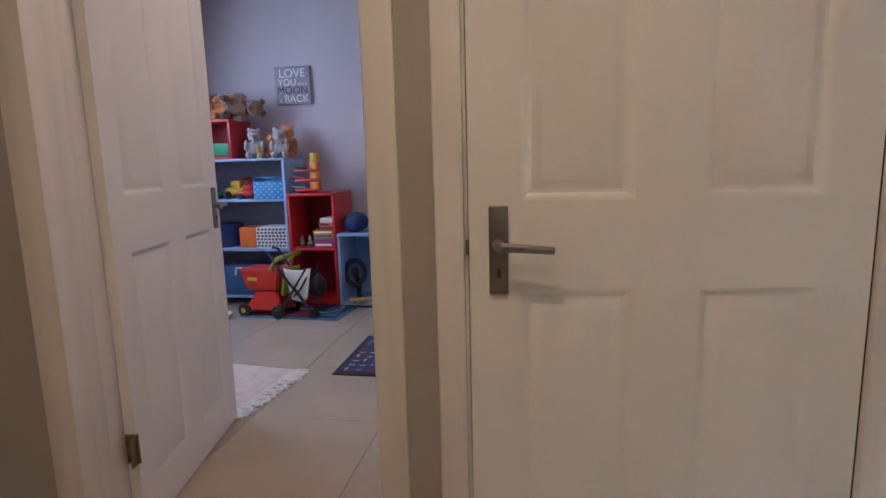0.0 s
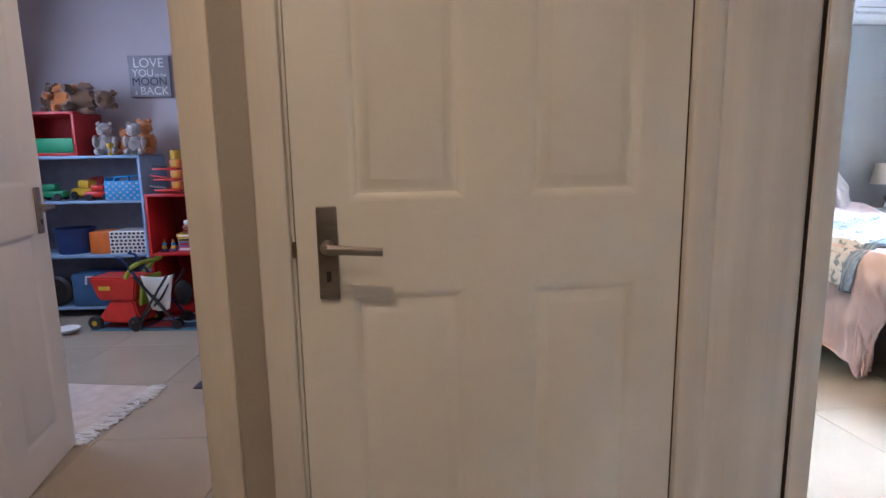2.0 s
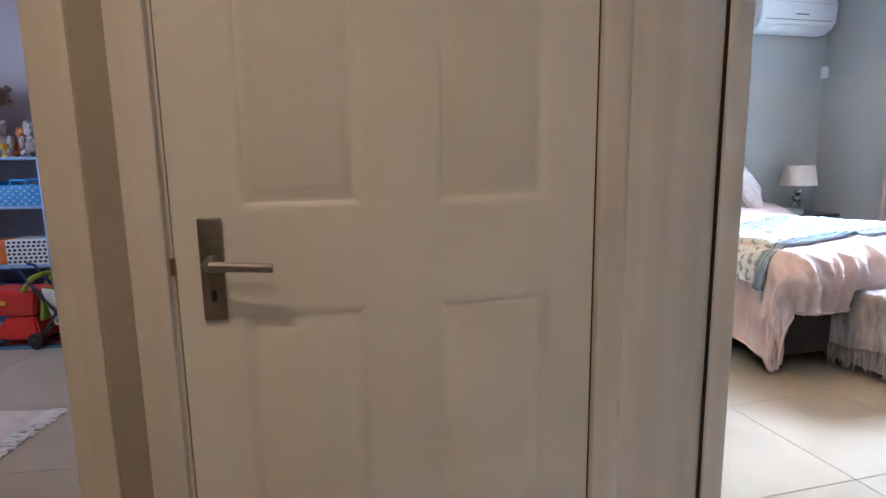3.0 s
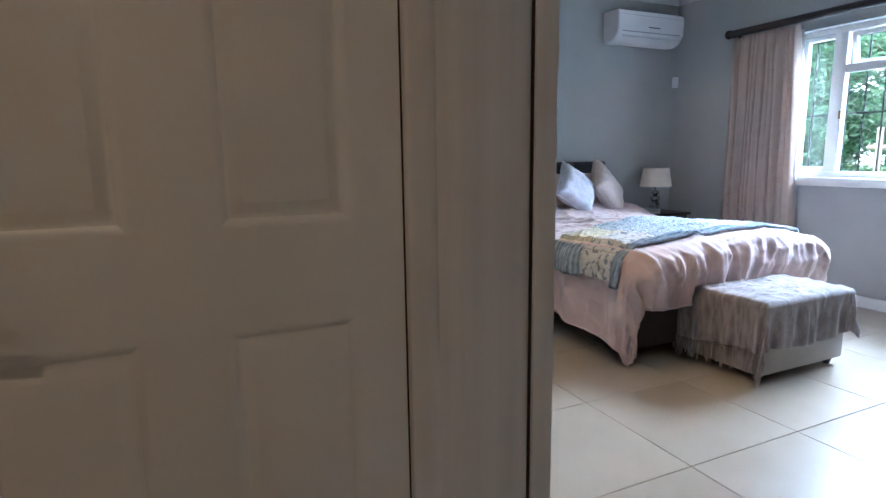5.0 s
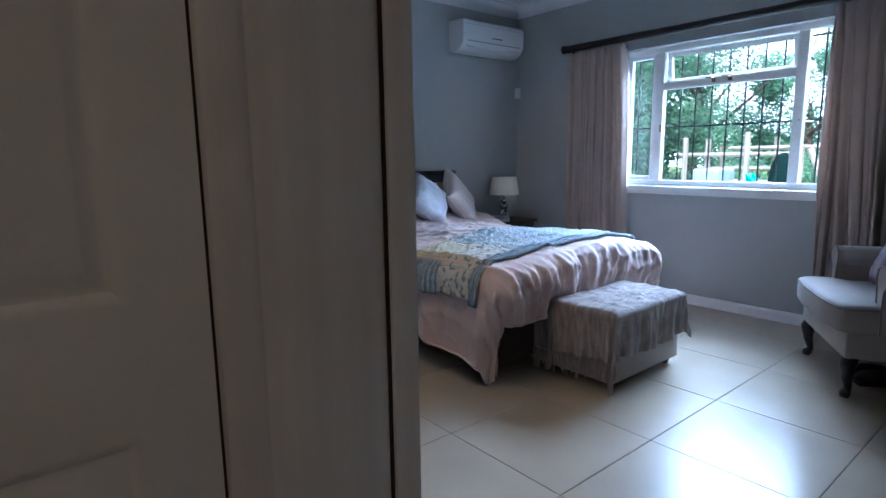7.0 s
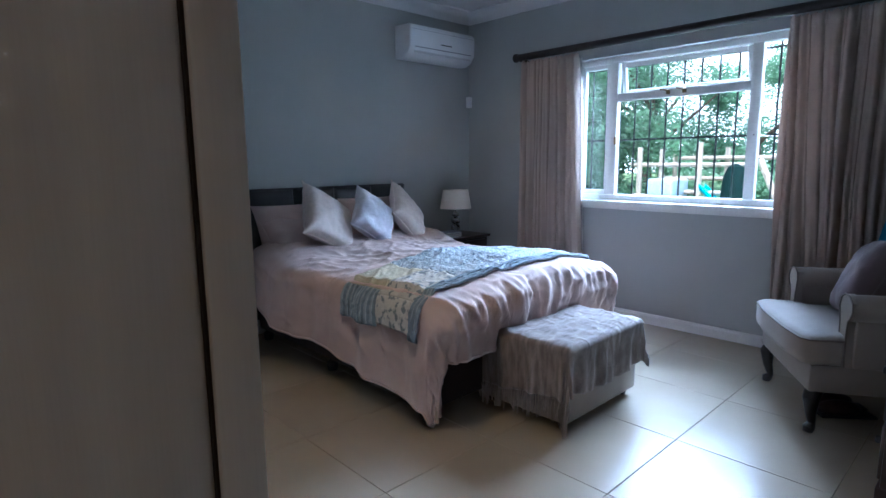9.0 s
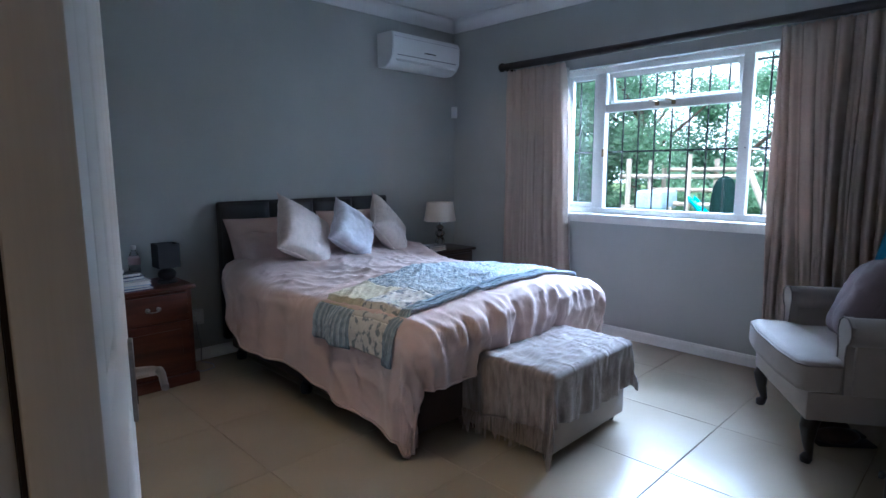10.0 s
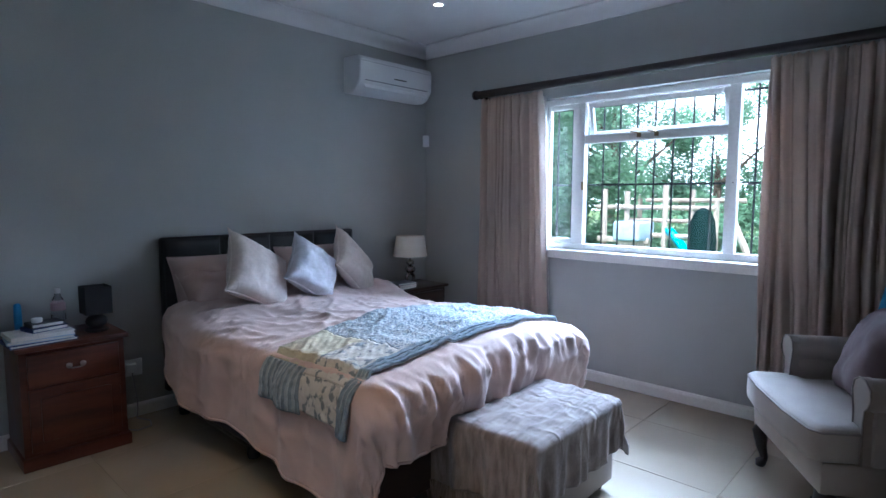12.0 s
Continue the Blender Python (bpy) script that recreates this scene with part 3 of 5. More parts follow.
def curtain(y0, y1, b0, b1, folds, seed, label):
    c = thing("curtain", (4.9, (y0 + y1) / 2, 0.0), label, "curtain", "pair of bedroom curtains")

    def f(u, v):
        top = 1 - v
        ya, yb = y0 + (b0 - y0) * top ** 0.8, y1 + (b1 - y1) * top ** 0.8
        uu = u + 0.035 * math.sin(7 * u + seed) + (0.035 + 0.03 * top) * noise.noise(Vector((u * 4, v * 1.8, seed)))
        gather = max(0.0, (v - 0.90) / 0.10)
        amp = (0.027 + 0.028 * noise.noise(Vector((u * 5, v * 1.2, seed + 7)))) * (1 - 0.55 * gather)
        ph = 2 * math.pi * folds * uu
        d = amp * (math.sin(ph) + 0.5 * math.sin(0.57 * ph + seed) + 0.36 * math.sin(2.3 * ph + 2 * seed + 3 * top))
        d += 0.006 * noise.noise(Vector((u * 24, v * 7, seed))) + 0.006 * gather * math.sin(ph * 2.6)
        return Vector((4.900 + d, ya + (yb - ya) * u + 0.008 * math.cos(ph), 0.012 + v * 2.086 + (0.008 * math.sin(ph * 2.6) if v == 1 else 0)))
    part("cloth", sheet(f, int(folds * 22), 50, 0.004), CURT, c, angle=180)
    part("lining", sheet(lambda u, v: Vector((4.955 + 0.006 * math.sin(u * 40), f(u, v).y + (0.012 if seed > 3 else -0.014), 0.02 + v * 2.05)), int(folds * 8), 20, 0.002), LINING, c, angle=180)
    part("heading_tape", sheet(lambda u, v: f(u, 0.955 + 0.03 * v) + Vector((0.008, 0, 0)), int(folds * 16), 2, 0.003), CURT, c, angle=180)
    return c


curtain(3.10, 3.66, 3.02, 3.69, 10, 1.3, "beige linen curtain drawn aside by the window")
curtain(0.80, 1.62, 0.78, 1.60, 14, 4.6, "beige linen curtain hanging beside the armchair")

# ---- air conditioner, sensor, downlight, socket ----
ac = thing("air_conditioner", (4.45, YN, 2.129), "white wall mounted air conditioner unit near the ceiling", "air conditioner")
AX0, AX1 = 4.085, 4.86
prof = [(YN, 2.129), (YN - 0.10, 2.124), (YN - 0.165, 2.154), (YN - 0.205, 2.209), (YN - 0.212, 2.359), (YN - 0.19, 2.394), (YN, 2.399)]
bm = bmesh.new()
ra = [bm.verts.new((AX0, y, z)) for y, z in prof]
rb = [bm.verts.new((AX1, y, z)) for y, z in prof]
for i in range(len(prof)):
    j = (i + 1) % len(prof)
    bm.faces.new((ra[i], ra[j], rb[j], rb[i]))
bm.faces.new(ra), bm.faces.new(rb[::-1])
bmesh.ops.bevel(bm, geom=list(bm.edges), offset=0.006, segments=2, affect="EDGES")
part("casing", bm, ACW, ac)
m = Matrix.Translation((0, YN - 0.188, 2.181)) @ Matrix.Rotation(radians(-36), 4, "X")
part("air_flap", box(AX0 + 0.05, AX1 - 0.05, -0.004, 0.002, -0.030, 0.030, bevel=0.002, m=m), ACW, ac)
part("flap_gap", box(AX0 + 0.05, AX1 - 0.05, YN - 0.2075, YN - 0.2, 2.211, 2.217), GREYP, ac, "dark slot above the flap")
part("display", box(4.43, 4.56, YN - 0.2135, YN - 0.208, 2.255, 2.262), BLACK, ac, "thin dark display strip")
part("panel_seam", box(AX0 + 0.01, AX1 - 0.01, YN - 0.2132, YN - 0.208, 2.352, 2.354), GREYP, ac)

pir = thing("motion_sensor", (4.955, 4.335, 1.79), "small white alarm sensor in the room corner", "sensor", m=pose(4.945, 4.325, 1.768, 0, 0, -45))
part("case", box(-0.028, 0.028, -0.02, 0.02, 0, 0.10, bevel=0.008), PLASTW, pir)
part("lens", box(-0.02, 0.02, -0.024, -0.018, 0.015, 0.06, bevel=0.003), ACW, pir)


def downlight(x, y, z=ZC, watts=12.0, cone=110):
    d = thing("downlight", (x, y, z), "small round recessed ceiling downlight, lit, in a set partly added as fill", "downlight", "ceiling downlights")
    part("ring", lathe([(0.028, -0.002), (0.03, -0.008), (0.042, -0.008), (0.045, -0.001), (0.045, 0.0), (0.028, 0.0)], Matrix.Translation((x, y, z))), WHITE, d)
    part("lens", lathe([(0.0, -0.004), (0.027, -0.004), (0.027, 0.0), (0.0, 0.0)], Matrix.Translation((x, y, z))), BULB, d, "glowing lens")
    lamp("downlight_beam", "SPOT", look((x, y, z - 0.02), (x, y, 0)), watts, WARM, radius=0.03, cone=(radians(cone), 0.6))
    return d


downlight(4.23, 3.50, watts=2.8)
downlight(2.0, 2.25, watts=20, cone=85)
downlight(-0.10, -0.05, watts=5.6, cone=150)
# added fill further back in the hall, out of view, evens out the closed door
downlight(0.15, -1.0, watts=3.2, cone=150)
# added unseen in the playroom to brighten its door leaf and floor
downlight(-0.05, 2.20, watts=4.0, cone=150)

sock = thing("wall_socket", (2.47, YN, 0.26), "white double wall socket above the skirting", "socket")
part("plate", box(2.42, 2.54, YN - 0.012, YN, 0.25, 0.35, bevel=0.004), PLASTW, sock)
part("plug", box(2.445, 2.50, YN - 0.05, YN - 0.012, 0.275, 0.33, bevel=0.008), PLASTW, sock)
single("cable", tube([(2.47, YN - 0.05, 0.28), (2.48, YN - 0.09, 0.12), (2.47, YN - 0.10, 0.02), (2.52, YN - 0.16, 0.006), (2.50, YN - 0.24, 0.006), (2.42, YN - 0.26, 0.006), (2.38, YN - 0.20, 0.006)], 0.004, 6), GREYP, "thin grey power cable lying on the tiles", "cable")

# ---- bed ----
BX0, BX1, BYF, BYH = 2.66, 4.10, 2.36, 4.27
bed = thing("bed", (3.38, 3.3, 0), "double bed with padded dark brown leather headboard and dark base", "bed")
part("base", box(BX0 + 0.02, BX1 - 0.02, BYF + 0.02, BYH, 0.075, 0.36, bevel=0.015), BASE, bed)
part("mattress", box(BX0, BX1, BYF, BYH, 0.36, 0.575, bevel=0.05, seg=3), CREAM, bed)
for i, (x, y) in enumerate([(BX0 + 0.03, BYF + 0.07), (BX1 - 0.07, BYF + 0.07), (BX0 + 0.05, 3.35), (BX1 - 0.07, 3.35), (BX0 + 0.05, BYH - 0.08), (BX1 - 0.07, BYH - 0.08)]):
    part("castor", lathe([(0.018, 0.08), (0.022, 0.06), (0.032, 0.055), (0.036, 0.03), (0.030, 0.004), (0.02, 0.0)], Matrix.Translation((x, y, 0)), 14), BLACK, bed)
hb = part("headboard", box(2.655, 4.105, 4.30, 4.362, 0.12, 1.075, bevel=0.02, seg=3), LEATHER, bed, "padded dark brown leather headboard")
for i in range(4):
    x0 = 2.665 + i * 0.3575

    def f(u, v, x0=x0):
        k = (1 - abs(2 * u - 1) ** 6) * (1 - abs(2 * v - 1) ** 6)
        return Vector((x0 + 0.001 + u * 0.3555, 4.302 - 0.024 * max(k, 0) ** 0.5 - 0.002 * noise.noise(Vector((u * 4, v * 6, i))), 0.56 + v * 0.508))
    part("padded_panel", sheet(f, 16, 18, 0.004), LEATHER, hb, angle=180)

# cloth lying over the bed: flat on top, rounded over the edge, hanging below it
TOP = 0.615


def drape(x, y, lift=0.0):
    """x and y on the flat cloth; the edges of the bed are at BX0, BX1 and the foot at BYF."""
    a = max(BX0 + 0.03 - x, 0, x - BX1 + 0.03)
    b = max(BYF + 0.03 - y, 0)
    sx = -1 if x < 3 else 1
    e = math.hypot(a, b)
    cx, cy = min(max(x, BX0 + 0.03), BX1 - 0.03), max(y, BYF + 0.03)
    crown = 0.05 * (1 - ((cx - 3.38) / 0.70) ** 2) * min(1, max(0, (4.1 - cy) / 0.3))
    puff = 0.024 * noise.noise(Vector((x * 2.6, y * 2.3, 0.4))) + 0.010 * noise.noise(Vector((x * 6.5, y * 5.0, 3.0)))
    wx, wy = x + 0.10 * noise.noise(Vector((x * 3, y * 3, 1.7))), y + 0.10 * noise.noise(Vector((x * 3, y * 3, 6.1)))
    crease = 0.0
    for sx_, sy_, q, amp in ((2.2, 7.5, 11.0, 0.016), (6.0, 3.4, 23.0, 0.012), (9.0, 13.0, 31.0, 0.006)):
        crease += 0.8 * amp * max(0.0, 1 - 2.6 * abs(noise.noise(Vector((wx * sx_, wy * sy_, q))))) ** 2.2
    if lift:
        crease *= 0.8
    if e < 1e-6:
        return Vector((cx, cy, TOP + crown + puff + crease + lift))
    dx, dy = sx * a / e, -b / e
    r = 0.085 + 0.05 * (b / e) + lift
    arc = r * math.pi / 2
    hang = max(0.0, e - arc)
    if e < arc:
        t = e / r
        out, down = r * math.sin(t), r * (1 - math.cos(t))
    else:
        out, down = r + hang * (0.03 - 0.28 * b / e), r + hang
    foot = b / e
    s = x * 5.2 + 0.75 * noise.noise(Vector((x * 2.1, 4.0, 0))) + 0.30 * noise.noise(Vector((x * 5.0, e * 6, 8.0))) + 0.5 * e
    lobe = abs(math.sin(math.pi * s)) ** 0.55
    pleat = 0.0
    for fx, fe, q, amp in ((9.0, 3.0, 41.0, 0.026), (15.0, 5.0, 47.0, 0.015), (26.0, 7.0, 53.0, 0.007)):
        pleat += amp * max(0.0, 1 - 2.4 * abs(noise.noise(Vector((x * fx + e * 3.5 * math.sin(x * 4), e * fe, q))))) ** 1.8
    out += foot * (0.022 * (lobe - 0.62) + pleat - 0.012) * min(1, e / 0.10) * (1.0 if not lift else 0.15)
    out += (1 - foot) * min(1, e / 0.2) * (0.014 * math.sin(y * 12 + 2 * math.sin(y * 4.3)) + 0.008 * math.sin(y * 29 + 1))
    out += 0.014 * noise.noise(Vector((x * 6, y * 6, 5))) * min(1, e / 0.1) + crease * 0.6
    out += (1 - foot) * (0.075 if x < 3 else 0.03) * max(0.0, math.sin(math.pi * min(1, max(0, (y - 3.25) / 0.95)))) * min(1, e / 0.12)
    k = 1 - min(1, down / 0.3)
    return Vector((cx + dx * out, cy + dy * out, TOP + crown * k + puff * (0.4 + 0.6 * k) - down + crease * 0.5 * k))


def duvet_f(u, v):
    y1 = 4.07 + 0.04 * math.sin(u * 9)
    hemL = 0.36 + 0.26 * (1 - v) ** 1.2 + 0.014 * math.sin(v * 17)
    hemR = 0.36
    hemF = 0.33 + 0.26 * max(0, 1 - u * 4.5) ** 1.3 + 0.12 * max(0, u - 0.75) / 0.25 + 0.014 * math.sin(u * 23)
    x = BX0 - hemL + u * (BX1 - BX0 + hemL + hemR)
    y = BYF - hemF + v * (y1 - BYF + hemF)
    p = drape(x, y)
    k = min(1.0, max(0.0, (y - 3.62) / 0.42))
    p.z += (0.085 + 0.03 * noise.noise(Vector((x * 3.5, y * 2, 9)))) * k * k * (3 - 2 * k)
    p.z = max(p.z, 0.022 + 0.02 * u)
    return p


dv = thing("duvet", (3.38, 3.1, TOP), "crumpled dusty pink cotton duvet spread over the bed", "duvet")
part("cover", sheet(duvet_f, 180, 180, 0.022), DUVET, dv, angle=180)
hem = [duvet_f(0.0, 1 - k / 60) for k in range(61)] + [duvet_f(k / 70, 0.0) for k in range(1, 71)]
part("hem", tube(hem, 0.007, 6), DUVET, dv, "stitched hem along the lower edge", angle=180)

quilt = thing("quilt_runner", (3.38, 2.75, TOP), "quilted blue and cream patchwork runner across the foot of the bed", "quilt")
QX0, QX1, QY0, QY1 = BX0 - 0.215, BX1 + 0.06, 2.385, 3.03


def qpiece(x0, x1, y0, y1, mat, name, nx, ny, lift=0.024, label=""):
    def f(u, v):
        x, y = x0 + (x1 - x0) * u, y0 + (y1 - y0) * v
        y += 0.02 * math.sin((x - 2.4) * 2.0) + (x - 2.5) * 0.03
        q = 0.0042 * noise.noise(Vector((x * 55, y * 55, 3))) + 0.0016 * math.sin(x * 140) * math.sin(y * 140)
        return drape(x, y, lift + q)
    part(name, sheet(f, nx, ny, 0.010), mat, quilt, label, angle=180)


qpiece(QX0 + 0.50, QX1, QY0 + 0.075, QY1, QFIELD, "quilted_field", 130, 60, label="densely quilted blue floral field")
qpiece(QX0 + 0.17, QX0 + 0.50, QY0 + 0.075, QY0 + 0.34, QFLOR, "floral_patch", 30, 30, label="cream patch with grey flowers")
qpiece(QX0 + 0.02, QX0 + 0.17, QY0 + 0.075, QY0 + 0.34, QFLOR, "floral_patch", 18, 30, label="cream patch with grey flowers")
qpiece(QX0 + 0.20, QX0 + 0.50, QY0 + 0.34, QY1, QYEL, "yellow_patch", 26, 34, label="pale yellow patch")
qpiece(QX0, QX0 + 0.20, QY0 + 0.34, QY1, QBLUE, "striped_patch", 24, 34, label="blue grey patch with thin stripes")
for i in range(9):
    yy = QY0 + 0.36 + i * 0.034
    qpiece(QX0 + 0.004, QX0 + 0.196, yy, yy + 0.014, QSTRIPE, "stripe", 16, 2, 0.0285)
qpiece(QX0, QX1 + 0.015, QY0 + 0.004, QY0 + 0.08, QSTRIPE, "border", 110, 4, 0.0225, "pale blue border")
for i in range(3):
    qpiece(QX0, QX1 + 0.02, QY0 + i * 0.026, QY0 + 0.017 + i * 0.026, QBLUE, "edge_binding", 110, 3, 0.029, "dark blue corded edge")


def cushion(name, w, h, d, m, mat, label, seed, group=""):
    c = thing(name, None, label, "cushion" if name == "cushion" else "pillow", group, m=m)
    pc = 0.14 if name == "cushion" else 0.05
    part("cover", pillow_bm(w, h, d, seed, corner=pc, wrinkle=0.006 if name == "cushion" else 0.012), mat, c, angle=180)
    rim = []
    for k in range(60):
        t = k / 60 * 4
        i, q = int(t), t - int(t)
        x, z = [(-1 + 2 * q, -1), (1, -1 + 2 * q), (1 - 2 * q, 1), (-1, 1 - 2 * q)][i]
        px = x * w / 2 * (1 - pc * (1 - abs(z) ** 2.5) * abs(x) ** 3)
        pz = z * h / 2 * (1 - pc * (1 - abs(x) ** 2.5) * abs(z) ** 3)
        rim.append((px, 0, pz))
    part("piping", tube(rim + rim[:1], 0.004, 6), mat, c)
    return c


cushion("pillow", 0.68, 0.40, 0.17, pose(3.01, 4.19, 0.775, -24, 0, 0), DUVET, "dusty pink pillow leaning on the headboard", 1, "bed pillows")
cushion("pillow", 0.66, 0.38, 0.17, pose(3.02, 4.08, 0.715, -42, 0, 0), DUVET, "dusty pink pillow half under the duvet", 2, "bed pillows")
cushion("pillow", 0.68, 0.40, 0.17, pose(3.72, 4.19, 0.79, -22, 0, 0), DUVET, "dusty pink pillow leaning on the headboard", 3, "bed pillows")
cushion("cushion", 0.47, 0.47, 0.16, pose(3.06, 3.90, 0.855, -36, 30, 4), PINK2, "pale blush brocade cushion standing on its corner", 4, "scatter cushions")
cushion("cushion", 0.40, 0.40, 0.15, pose(3.42, 3.85, 0.85, -36, 36, -6), SILVER, "shiny silver blue embroidered cushion standing on its corner", 5, "scatter cushions")
cushion("cushion", 0.46, 0.46, 0.15, pose(3.84, 3.96, 0.835, -42, 46, 2), PINK2, "pale blush brocade cushion standing on its corner", 6, "scatter cushions")

# ---- ottoman with throw ----
OX0, OX1, OY0, OY1, OT = 3.03, 3.69, 1.88, 2.42, 0.415
ott = thing("ottoman", (3.36, 2.15, 0), "cream upholstered storage ottoman at the foot of the bed", "ottoman")
part("body", box(OX0, OX1, OY0, OY1, 0.04, 0.33, bevel=0.012), CREAM, ott)
part("lid", box(OX0 - 0.006, OX1 + 0.006, OY0 - 0.006, OY1, 0.332, OT, bevel=0.03, seg=3), CREAM, ott)
for x in (OX0 + 0.05, OX1 - 0.05):
    for y in (OY0 + 0.05, OY1 - 0.05):
        part("foot", lathe([(0.022, 0.042), (0.024, 0.03), (0.018, 0.0)], Matrix.Translation((x, y, 0)), 14), BLACKW, ott)
thr = thing("throw", (3.36, 2.15, OT), "woven taupe throw with fringe draped over the ottoman", "throw")


def throw_f(u, v):
    x = OX0 - 0.30 + u * (OX1 - OX0 + 0.30 + 0.20) + 0.02 * math.sin(v * 5)
    y = OY0 - 0.26 + v * (OY1 - OY0 + 0.26) + 0.015 * math.sin(u * 7 + 1)
    a = max(OX0 - x, 0, x - OX1)
    b = max(OY0 - y, 0)
    e = math.hypot(a, b)
    cx, cy = min(max(x, OX0), OX1), max(y, OY0)
    w = 0.006 * noise.noise(Vector((x * 9, y * 5, 1))) + 0.004 * noise.noise(Vector((x * 22, y * 9, 2))) + 0.011 * max(0.0, 1 - 3 * abs(noise.noise(Vector((x * 4 + y * 2, y * 9, 7))))) ** 2
    if e < 1e-6:
        return Vector((cx, cy, OT + 0.010 + max(w, -0.005)))
    r = 0.03
    arc = r * math.pi / 2
    dx, dy = (-1 if x < 3.3 else 1) * a / e, -b / e
    if e < arc:
        out, down = r * math.sin(e / r), r * (1 - math.cos(e / r))
    else:
        al = y if a > b else x
        hang = e - arc
        corner = min(a, b) / max(a, b, 1e-6)
        out = 0.018 + min(1, hang / 0.1) * (0.010 * math.sin(al * 34 + 1) + 0.006 * math.sin(al * 71)) + 0.03 * corner * hang / 0.2 + 0.008
        down = r + hang * (1 - 0.12 * corner)
    return Vector((cx + dx * out, cy + dy * out, max(0.02, OT + 0.010 - down + w * 0.4)))


part("cloth", sheet(throw_f, 84, 76, 0.005), THROW, thr, angle=180)
bm = bmesh.new()
for i in range(76):
    v = 0.02 + 0.93 * i / 75
    p = throw_f(0, v)
    q = p + Vector((random.uniform(-0.016, 0.006), random.uniform(-0.012, 0.012), -min(p.z - 0.012, random.uniform(0.07, 0.12))))
    tube([p, (p + q) / 2 + Vector((random.uniform(-0.006, 0.002), random.uniform(-0.006, 0.006), 0)), q], 0.0035, 5, bm=bm)
tagged(part("fringe", bm, THROW, thr, "knotted taupe fringe"), kind="stuff")

# ---- nightstands ----


def nightstand(x0, x1, y0, y1, h, mat, label):
    n = thing("nightstand", ((x0 + x1) / 2, (y0 + y1) / 2, 0), label, "nightstand", "bedside nightstands")
    part("plinth", box(x0 - 0.012, x1 + 0.012, y0 - 0.012, y1, 0, 0.065, bevel=0.008), mat, n)
    part("body", box(x0, x1, y0 + 0.012, y1, 0.065, h - 0.025, bevel=0.004), mat, n)
    part("top", box(x0 - 0.018, x1 + 0.018, y0 - 0.02, y1, h - 0.025, h, bevel=0.008), mat, n)
    dr = part("drawer_front", box(x0 + 0.03, x1 - 0.03, y0 - 0.004, y0 + 0.014, h - 0.205, h - 0.045, bevel=0.006), mat, n)
    xc = (x0 + x1) / 2
    hd = lathe([(0.006, 0), (0.012, 0.004), (0.014, 0.014), (0.006, 0.018)], Matrix.Translation((xc - 0.03, y0 - 0.004, h - 0.12)) @ Matrix.Rotation(radians(90), 4, "X"), 12)
    lathe([(0.006, 0), (0.012, 0.004), (0.014, 0.014), (0.006, 0.018)], Matrix.Translation((xc + 0.03, y0 - 0.004, h - 0.12)) @ Matrix.Rotation(radians(90), 4, "X"), 12, hd)
    tube([(xc - 0.032, y0 - 0.02, h - 0.12), (xc - 0.02, y0 - 0.026, h - 0.132), (xc + 0.02, y0 - 0.026, h - 0.132), (xc + 0.032, y0 - 0.02, h - 0.12)], 0.004, 8, hd)
    part("handle", hd, BRUSH, dr, "small metal drawer pull")
    d = part("door", box(x0 + 0.03, x1 - 0.03, y0 - 0.002, y0 + 0.014, 0.085, h - 0.215, bevel=0.005), mat, n)
    part("raised_panel", box(x0 + 0.075, x1 - 0.075, y0 - 0.009, y0, 0.13, h - 0.26, bevel=0.007), mat, d)
    return n


nightstand(1.88, 2.335, 3.99, YN - 0.02, 0.61, MAHOG, "mahogany bedside cabinet with one drawer and a door")
nightstand(4.36, 4.86, 4.0, YN - 0.02, 0.585, DARKW, "dark wooden bedside cabinet beside the bed")


def book(x, y, z, w, d, h, rz, cover, label, m0=None):
    m = (m0 or Matrix()) @ pose(x, y, z, 0, 0, rz)
    b = thing("book", None, label, "book", "stacked books", m=m)
    bm = box(-w / 2, w / 2, -d / 2, d / 2, 0, 0.003)
    box(-w / 2, w / 2, -d / 2, d / 2, h - 0.003, h, bm=bm)
    box(-w / 2, -w / 2 + 0.003, -d / 2, d / 2, 0.003, h - 0.003, bm=bm)
    part("cover", bm, cover, b, smooth=False)
    part("page_block", box(-w / 2 + 0.003, w / 2 - 0.005, -d / 2 + 0.004, d / 2 - 0.004, 0.003, h - 0.003), PAPER, b, "pale page block", smooth=False)
    return b


z = 0.61
for w, d, h, rz, mat, lab in [(0.28, 0.21, 0.014, 3, NAVY, "thin blue magazine in the bedside stack"), (0.27, 0.20, 0.016, -4, TANK, "pale blue paperback in the bedside stack"), (0.26, 0.20, 0.02, 2, PAPER, "white magazine in the bedside stack"),
                              (0.16, 0.12, 0.02, 14, NAVY, "small dark blue book on the stack"), (0.14, 0.10, 0.02, 8, BLACK, "small black book on the stack")]:
    book(1.985 + (0.03 if w < 0.2 else 0), 4.10 + (0.02 if w < 0.2 else 0), z, w, d, h, rz, mat, lab)
    z += h
single("cream_jar", lathe([(0.022, 0), (0.024, 0.004), (0.024, 0.018), (0.02, 0.022), (0.0, 0.023)], Matrix.Translation((1.985, 4.12, z)), 16), PLASTW, "small white cream jar on the books", "jar")
tb = thing("lotion_tube", (1.935, 4.27, 0.61), "blue and silver lotion tube standing on its cap", "tube")
part("cap", lathe([(0.016, 0.61), (0.017, 0.614), (0.017, 0.645), (0.015, 0.648)], Matrix.Translation((1.935, 4.27, 0)), 14), NAVY, tb, "dark blue cap")
part("body", lathe([(0.016, 0.648), (0.018, 0.66), (0.018, 0.73), (0.016, 0.77), (0.010, 0.78)], Matrix.Translation((1.935, 4.27, 0)), 14), BLUEP, tb, "bright blue tube")
